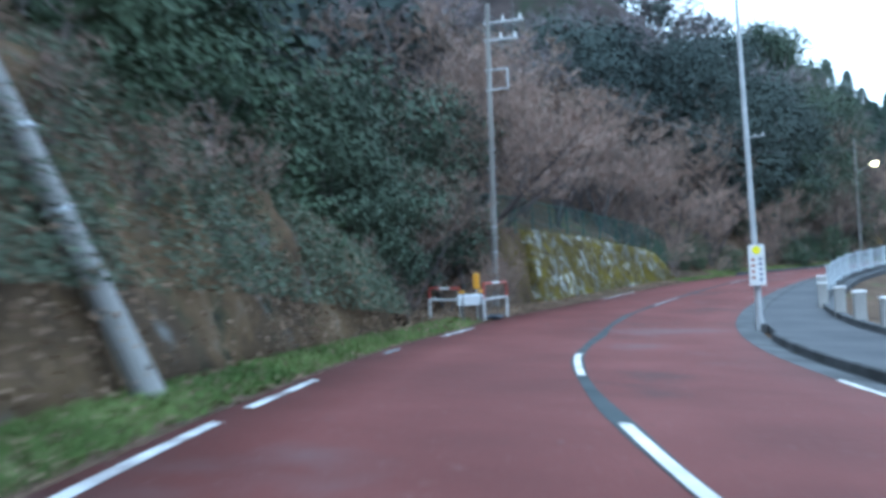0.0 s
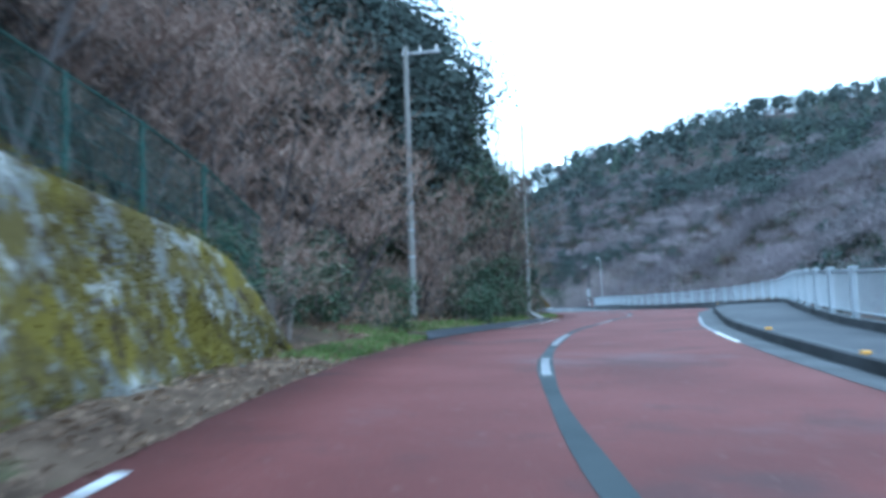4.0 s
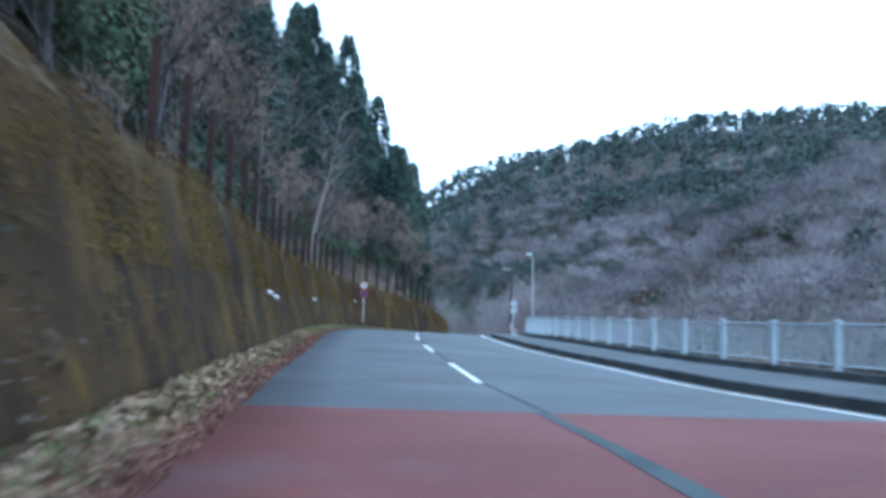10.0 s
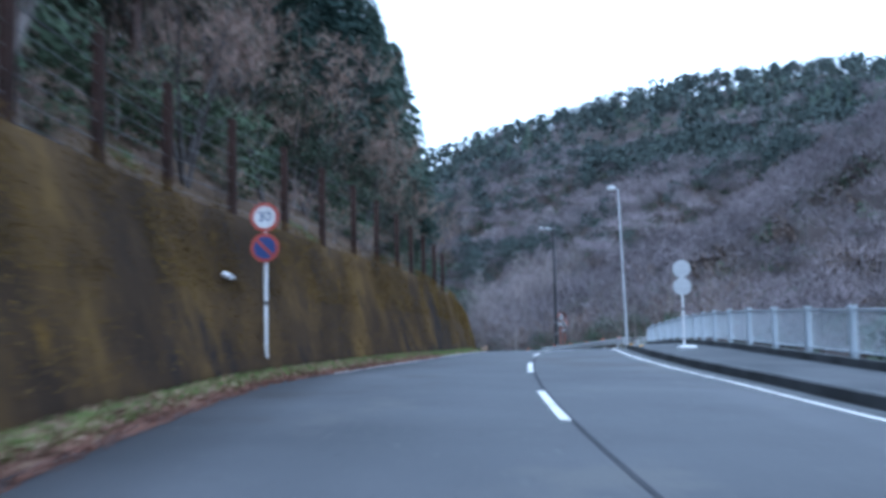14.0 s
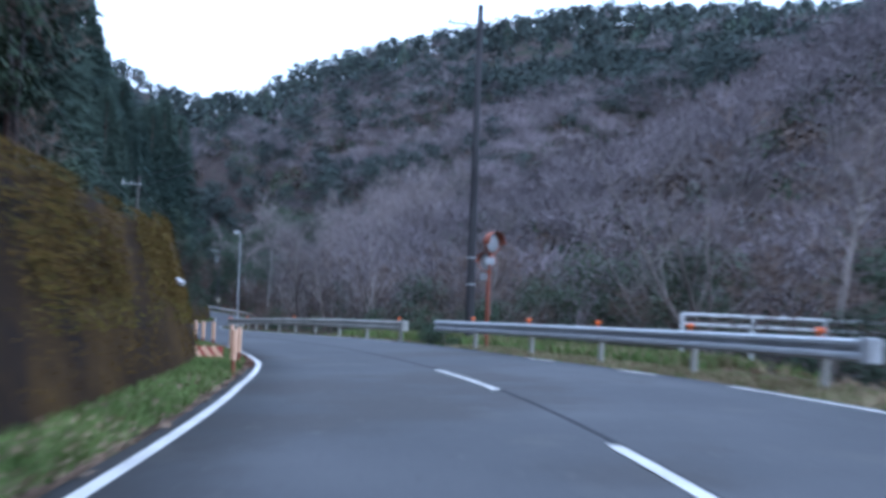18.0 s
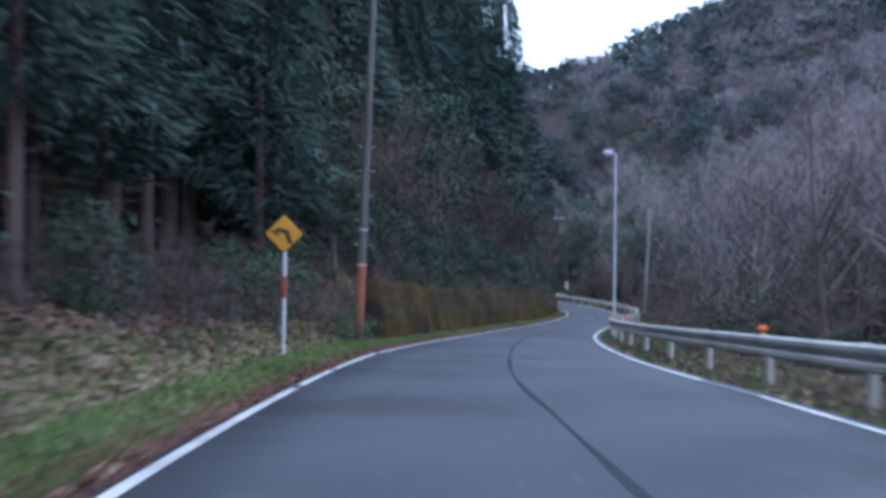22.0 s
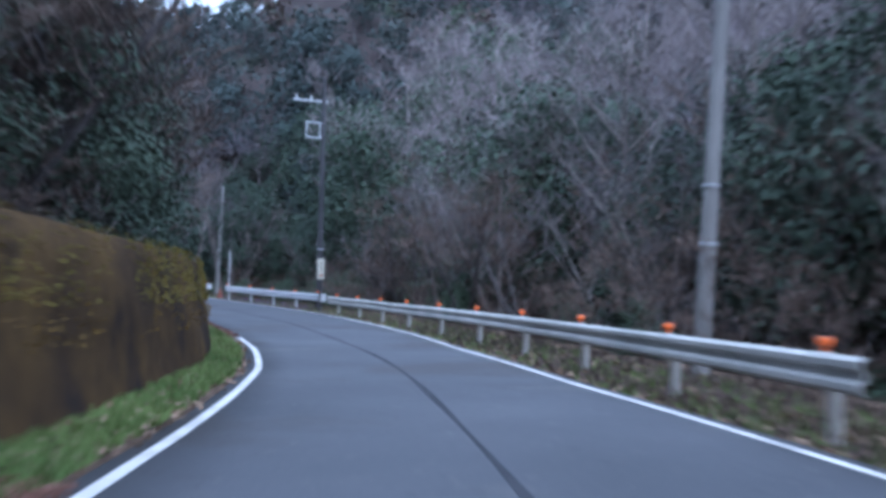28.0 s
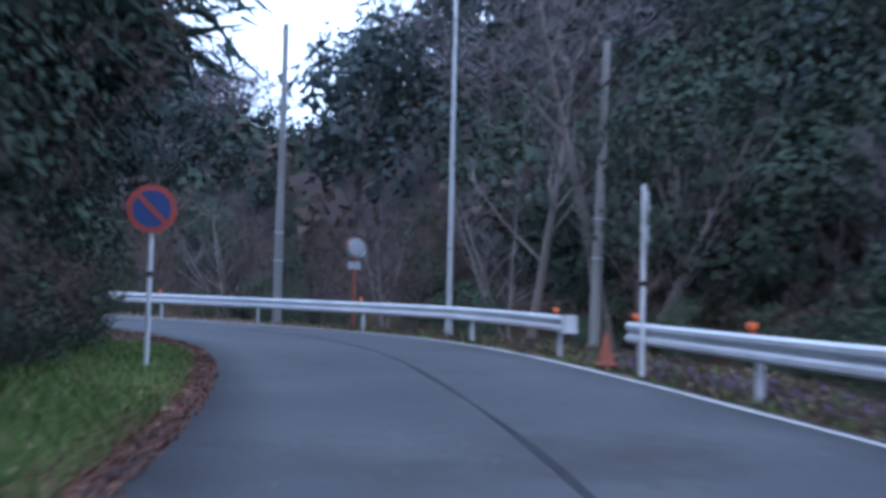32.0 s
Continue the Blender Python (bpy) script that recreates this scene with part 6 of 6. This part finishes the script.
def guardrail(s0, s1, off, words, material, spacing=4.0, first=0.5, reflect=2, ends=(False, True), beam=0.5, postm=None, rises=0.0):
    """A two-wave steel beam on round posts with orange reflectors on top."""
    base = P(s0, off(s0))
    e = thing("guardrail", Matrix.Translation(base), words, "guardrail", "guardrails")
    ss = np.linspace(s0, s1, max(2, int((s1 - s0) / 1.0)))
    sec = beam_section(beam)
    k = len(sec)
    v, f = [], []
    for s in ss:
        for d, z in sec:
            v.append(P(s, float(off(s)) + d, z) - base)
    for i in range(len(ss) - 1):
        for j in range(k):
            a, b = i * k + j, i * k + (j + 1) % k
            f.append((a, b, b + k, a + k))
    f += [tuple(range(k - 1, -1, -1)), tuple(range((len(ss) - 1) * k, len(ss) * k))]
    put("beam", mesh("beam", v, f, material), e)
    s, n = s0 + first, 0
    while s < s1:
        at = P(s, float(off(s)) + 0.13) - base
        pm = Matrix.Translation(at) @ Matrix.Rotation(radians(turn_at(s)), 4, "Z")
        p = put("post", POST_MESH, e, m=pm)
        p.data = POST_MESH_W if postm else POST_MESH
        if reflect and n % reflect == 0:
            put("reflector", REFLECT_MESH, e, "orange reflector", m=Matrix.Translation(P(s, float(off(s)) + 0.03, beam + 0.36) - base) @ Matrix.Rotation(radians(turn_at(s)), 4, "Z"))
        s += spacing
        n += 1
    for on, s in zip(ends, (s0, s1)):
        if on:
            bm = bmesh.new()
            tube(bm, (0, 0, 0), (0, 0, 0.36), 0.17, 0.17, 12)
            me = bpy.data.meshes.new("end_piece")
            bm.to_mesh(me)
            bm.free()
            me.materials.append(material)
            put("end_piece", me, e, m=Matrix.Translation(P(s, float(off(s)) + 0.10, beam - 0.01) - base))
    return e


def shared(name, bm, material):
    me = bpy.data.meshes.new(name)
    bm.to_mesh(me)
    bm.free()
    me.materials.append(material)
    return me


post_bm = tube(bmesh.new(), (0, 0, -0.5), (0, 0, 0.72), 0.07, 0.07, 10)
box(post_bm, 0.08, 0.12, 0.2, (-0.08, 0, 0.68), 0.01)
POST_MESH = shared("post", post_bm, M_RAIL_OLD)
post_bm = tube(bmesh.new(), (0, 0, -0.5), (0, 0, 0.72), 0.06, 0.06, 10)
box(post_bm, 0.08, 0.12, 0.2, (-0.08, 0, 0.68), 0.01)
POST_MESH_W = shared("post", post_bm, M_RAIL_WHITE)
ref_bm = box(bmesh.new(), 0.14, 0.05, 0.085, (0, 0, 0.085), 0.02)
tube(ref_bm, (0, 0, -0.04), (0, 0, 0.05), 0.02, 0.02, 6)
REFLECT_MESH = shared("reflector", ref_bm, M_ORANGE)

guardrail(229.5, 247.8, RAIL, "galvanised guardrail with orange reflectors before the mirror", M_GALV, 3.6, 1.0, 1, (True, False))
guardrail(251.2, 352.9, RAIL, "long weathered guardrail along the outer bend", M_RAIL_OLD, 4.0, 0.4, 4, (True, True), 0.43)
guardrail(353.6, 390.6, RAIL, "weathered guardrail with many orange reflectors", M_RAIL_OLD, 3.85, 0.7, 1, (False, False), 0.43)
guardrail(392.1, 407.25, RAIL, "newer white guardrail beside the gap", M_RAIL_WHITE, 3.6, 0.5, 1, (True, False), 0.5, True)
guardrail(410.05, 440, RAIL, "white guardrail round the outside of the bend", M_RAIL_WHITE, 4.2, 0.5, 2, (True, False), 0.5, True)
cone = thing("warning_marker", facing(407.6 + 0.7, float(RAIL(407.6)) + 0.1), "faded red cone at the gap in the guardrail", "traffic cone")
rod("cone", cone, M_RUST, (0, 0, 0), (0, 0, 0.62), 0.17, 0.03, 14)
block("base", cone, M_RUST, (0.38, 0.38, 0.04), (0, 0, 0.03), 0.01)

# ---- footway fence: stout posts and panels of thin uprights ----
fence = thing("footway_fence", Matrix.Translation(P(46, float(FENCE(46)))), "pale blue-grey railing fence along the footway", "fence")
f_base = P(46, float(FENCE(46)))
fpost = box(bmesh.new(), 0.13, 0.16, 1.10, (0, 0, 0.85), 0.015)
box(fpost, 0.17, 0.20, 0.05, (0, 0, 1.41), 0.01)
FPOST = shared("fence_post", fpost, M_FENCE)
UPRIGHT = shared("upright", box(bmesh.new(), 0.014, 0.016, 0.86), M_FENCE)
fs, F_STEP = 46.0, 3.0
while fs < 224:
    a, b = P(fs, float(FENCE(fs))), P(fs + F_STEP, float(FENCE(fs + F_STEP)))
    d = b - a
    put("fence_post", FPOST, fence, m=Matrix.Translation(a - f_base) @ Matrix.Rotation(radians(turn_at(fs)), 4, "Z"))
    length = d.length - 0.16
    mid = (a + b) / 2 - f_base
    pm = Matrix.Translation(mid) @ Matrix.Rotation(math.atan2(-d.x, d.y), 4, "Z") @ Matrix.Rotation(math.atan2(d.z, math.hypot(d.x, d.y)), 4, "X")
    panel_rail = put("fence_rail", shared("fence_rail", box(bmesh.new(), 0.045, length, 0.05, (0, 0, 1.34), 0.008), M_FENCE), fence, m=pm)
    put("fence_rail", shared("fence_rail", box(bmesh.new(), 0.045, length, 0.04, (0, 0, 0.46), 0.008), M_FENCE), fence, m=pm)
    n = 22
    if 100 <= fs < 139:
        for k in range(n):
            put("upright", UPRIGHT, fence, m=pm @ Matrix.Translation((0, -length / 2 + length * (k + 0.5) / n, 0.90)))
    else:
        bm = bmesh.new()
        for k in range(n):
            box(bm, 0.014, 0.016, 0.86, (0, -length / 2 + length * (k + 0.5) / n, 0.90))
        put("fence_infill", shared("fence_infill", bm, M_FENCE), fence, kind="stuff", m=pm)
    fs += F_STEP
for s, o, hh in ((27.0, 8.9, 0.95), (30.2, 8.6, 1.0), (33.8, 8.3, 1.0), (38.6, 7.8, 0.95), (42.5, 7.6, 1.0)):
    e = thing("bollard", facing(s, o, 0.1), "stout weathered white concrete post beside the footway", "bollard", "footway bollards")
    block("shaft", e, M_CONC, (0.34, 0.34, hh), (0, 0, hh / 2), 0.03)
    block("cap", e, M_WHITE, (0.38, 0.38, 0.08), (0, 0, hh + 0.03), 0.02)
for s in (56.5, 63.2, 101.5, 199.5, 205.8):
    e = thing("kerb_reflector", facing(s, KERB(s) + 0.11, 0.18), "small amber reflector stud on the kerb", "reflector", "kerb reflectors")
    block("stud", e, M_AMBER_BOX, (0.12, 0.16, 0.06), (0, 0, 0.02), 0.015)

bridge_a, bridge_b = P(238.8, 9.4), P(235.6, 15.2)
brail = thing("bridge_railing", Matrix.Translation(bridge_a), "white pipe railing of the side bridge", "railing")
for z in (0.68, 0.92, 1.17):
    rod("rail", brail, M_RAIL_WHITE, (0, 0, z), (bridge_b.x - bridge_a.x, bridge_b.y - bridge_a.y, z), 0.045, 0.045, 8)
for k in range(5):
    q = (bridge_b - bridge_a) * (k / 4)
    rod("post", brail, M_RAIL_WHITE, (q.x, q.y, -1.6), (q.x, q.y, 1.17), 0.06, 0.06, 8)

# ---- green mesh fence above the whitish wall ----
gf0 = P(37.5, -5.3, 3.0)
gfence = thing("mesh_fence", Matrix.Translation(gf0), "dark green wire-mesh fence on top of the rock wall", "fence")


def on_top(s, k=0.0, base=1.35, lean=0.35):
    t = float(BANK_H(s)) + 0.05
    return P(s, float(LEFT(s)) - base - lean * t - 0.3, t + 0.02 + k)


gs = 37.5
gpost = tube(bmesh.new(), (0, 0, -0.2), (0, 0, 1.45), 0.035, 0.035, 8)
GPOST = shared("fence_post", gpost, M_GREEN_F)
while gs < 58:
    put("fence_post", GPOST, gfence, m=Matrix.Translation(on_top(gs) - gf0))
    bm = bmesh.new()
    n = 12
    for z in (0.06, 0.4, 0.75, 1.1, 1.42):
        tube(bm, on_top(gs, z) - gf0, on_top(gs + 2, z) - gf0, 0.022 if z > 1.3 else 0.008, None, 5)
    for k in range(n):
        tube(bm, on_top(gs + 2 * k / n, 0.05) - gf0, on_top(gs + 2 * (k + 1.5) / n, 1.42) - gf0, 0.006, None, 4)
        tube(bm, on_top(gs + 2 * (k + 1.5) / n, 0.05) - gf0, on_top(gs + 2 * k / n, 1.42) - gf0, 0.006, None, 4)
    part("mesh_panel", bm, M_GREEN_F, gfence)
    gs += 2.0

# ---- rockfall fence on the long wall ----
rf0 = P(126, -5, 3.5)
rfence = thing("rockfall_fence", Matrix.Translation(rf0), "dark brown steel posts with taut wires on the wall", "fence")


def on_long(s, k=0.0):
    t = float(BANK_H(s))
    return P(s, float(LEFT(s)) - 0.75 - 0.28 * t - 0.45, t + k)


rpost = bmesh.new()
h_section = [(-0.08, -0.09), (0.08, -0.09), (0.08, -0.06), (0.02, -0.06), (0.02, 0.06), (0.08, 0.06), (0.08, 0.09), (-0.08, 0.09), (-0.08, 0.06), (-0.02, 0.06), (-0.02, -0.06), (-0.08, -0.06)]
h_face = rpost.faces.new([rpost.verts.new((x, y, -0.3)) for x, y in h_section])
h_up = bmesh.ops.extrude_face_region(rpost, geom=[h_face])
bmesh.ops.translate(rpost, vec=(0, 0, 2.6), verts=[g for g in h_up["geom"] if isinstance(g, bmesh.types.BMVert)])
bmesh.ops.recalc_face_normals(rpost, faces=rpost.faces)
RPOST = shared("fence_post", rpost, M_BROWN_P)
rs = 130.0
while rs < 213:
    put("fence_post", RPOST, rfence, m=Matrix.Translation(on_long(rs) - rf0) @ Matrix.Rotation(radians(turn_at(rs)), 4, "Z"))
    rs += 3.0
for k in range(7):
    put("wire", mesh("wire", *pipe([on_long(130 + 3 * j, 0.3 + 0.3 * k) - rf0 for j in range(28)], 0.008), M_WIRE), rfence)

# ---- gate gap with barriers, box and board ----
def barrier(a, b, words, h=1.25):
    pa, pb = P(*a), P(*b)
    e = thing("pipe_barrier", Matrix.Translation(pa), words, "barrier", "pipe barriers")
    d = pb - pa
    for q in (Vector((0, 0, 0)), d):
        rod("upright", e, M_WHITE, q, q + Vector((0, 0, 0.75)), 0.04, 0.04, 10)
        rod("upright", e, M_RED_P, q + Vector((0, 0, 0.75)), q + Vector((0, 0, h - 0.06)), 0.041, 0.041, 10, "red painted upright")
    up = Vector((0, 0, h))
    for k in range(3):
        rod("top_rail", e, M_WHITE if k == 1 else M_RED_P, d * (k / 3) + up, d * ((k + 1) / 3) + up, 0.042, 0.042, 10, "white top rail" if k == 1 else "red top rail")
    rod("mid_rail", e, M_WHITE, Vector((0, 0, 0.72)), d + Vector((0, 0, 0.72)), 0.032, 0.032, 10)
    return e


barrier((30.3, -4.55), (30.2, -3.45), "red and white pipe barrier at the forest track", 1.1)
barrier((30.9, -2.85), (33.5, -2.8), "red and white pipe barrier beside the utility pole")
plank_a, plank_b = P(29.1, -3.2, 0.75), P(30.65, -2.82, 0.75)
plank = thing("barrier_beam", Matrix.Translation(plank_a), "short white steel beam across the forest track", "barrier")
dv = plank_b - plank_a
tilt = Matrix.Rotation(math.atan2(-dv.x, dv.y), 3, "Z")
block("beam", plank, M_RAIL_WHITE, (0.06, dv.length, 0.36), dv / 2, 0.015, rot=tilt)
block("rib", plank, M_RAIL_WHITE, (0.10, dv.length, 0.08), dv / 2 + Vector((0.0, 0, 0.08)), 0.01, rot=tilt)
for k in (0.15, 0.9):
    rod("post", plank, M_POLE_M, dv * k + Vector((0, 0, -0.85)), dv * k + Vector((0, 0, 0.2)), 0.06, 0.06, 10)
    block("cap", plank, M_AMBER_BOX, (0.16, 0.16, 0.09), dv * k + Vector((0, 0, 0.26)), 0.02, "amber reflector cap")
ab = thing("marker_post", facing(30.6, -3.0, 0.0, -8), "amber rectangular marker on a thin post", "marker post")
rod("post", ab, M_GALV, (0, 0, -0.1), (0, 0, 1.2), 0.025, 0.025, 8)
block("marker", ab, M_AMBER_BOX, (0.22, 0.09, 0.52), (0, 0, 1.34), 0.03)
bag = bmesh.new()
bmesh.ops.create_icosphere(bag, subdivisions=3, radius=0.28)
for v in bag.verts:
    n = noise.noise(v.co * 7) * 0.22 + noise.noise(v.co * 17) * 0.08
    v.co = Vector((v.co.x * 1.3, v.co.y, v.co.z * 0.34)) * (1 + n * 2)
be = thing("plastic_bag", facing(31.6, -2.75, 0.10), "crumpled dark blue-grey plastic bag in the leaves", "bag")
part("bag", bag, M_BAG, be)
blk = thing("concrete_block", facing(96.1, -2.95, 0.18, 20), "pale tilted concrete slab at the foot of the pole", "concrete block")
block("slab", blk, M_CONC, (0.8, 0.5, 0.2), (0, 0, 0.08), 0.03, rot=Matrix.Rotation(radians(28), 3, "Y"))

# drain pipes and a bent lamp tube fixed to the long wall
for s, h, w in ((142.0, 1.57, 0.6), (143.6, 1.45, 0.35), (181.5, 2.0, 0.5), (160.5, 1.5, 0.5), (236.2, 1.75, 0.8), (252.4, 1.15, 2.2)):
    e = thing("drain_pipe", facing(s, float(LEFT(s)) - long_foot(s) + 0.03 - 0.28 * h, h), "pale plastic drain pipe sticking out of the wall", "pipe", "drain pipes")
    rod("pipe", e, M_TAG, (0, -w / 2, 0), (0.05, w / 2, -0.04), 0.022 + 0.02 * w, 0.022 + 0.02 * w, 10)
    rod("collar", e, M_TAG, (0.0, -w / 2, 0), (0.15, -w / 2 - 0.05, -0.06), 0.06, 0.055, 10)


# ---- overhead cables ----
def cable(a, b, sag, words="black overhead cable between the poles"):
    e = thing("overhead_cable", Matrix.Translation(a), words, "cable", "overhead cables")
    n = 14
    pts = [(b - a) * (k / n) - Vector((0, 0, sag * 4 * (k / n) * (1 - k / n))) for k in range(n + 1)]
    put("cable", mesh("cable", *pipe(pts, 0.016), M_WIRE), e)


for dz, dx in ((11.6, -0.9), (11.6, 0.3), (10.9, -0.4)):
    cable(P(36.4, -4.3 + dx, dz + 0.3), P(76.4, -5.35 + dx, 10.1), 0.7)
    cable(P(-20, -7 + dx, dz), P(36.4, -4.3 + dx, dz + 0.3), 0.9)
cable(P(76.4, -5.35, 9.6), P(96.6, -3.35, 10.6), 0.4)
for dz in (10.9, 11.6):
    cable(P(294.7, -3.35, dz), P(249.96, 7.77, dz), 0.5)
    cable(P(294.7, -3.35, dz), P(394.8, 6.1, dz - 0.6), 1.2)
cable(P(294.7, -3.35, 9.8), P(240, -9.5, 11), 0.8)
cable(P(394.8, 6.1, 11.2), P(424, 6.6, 10.5), 0.5)
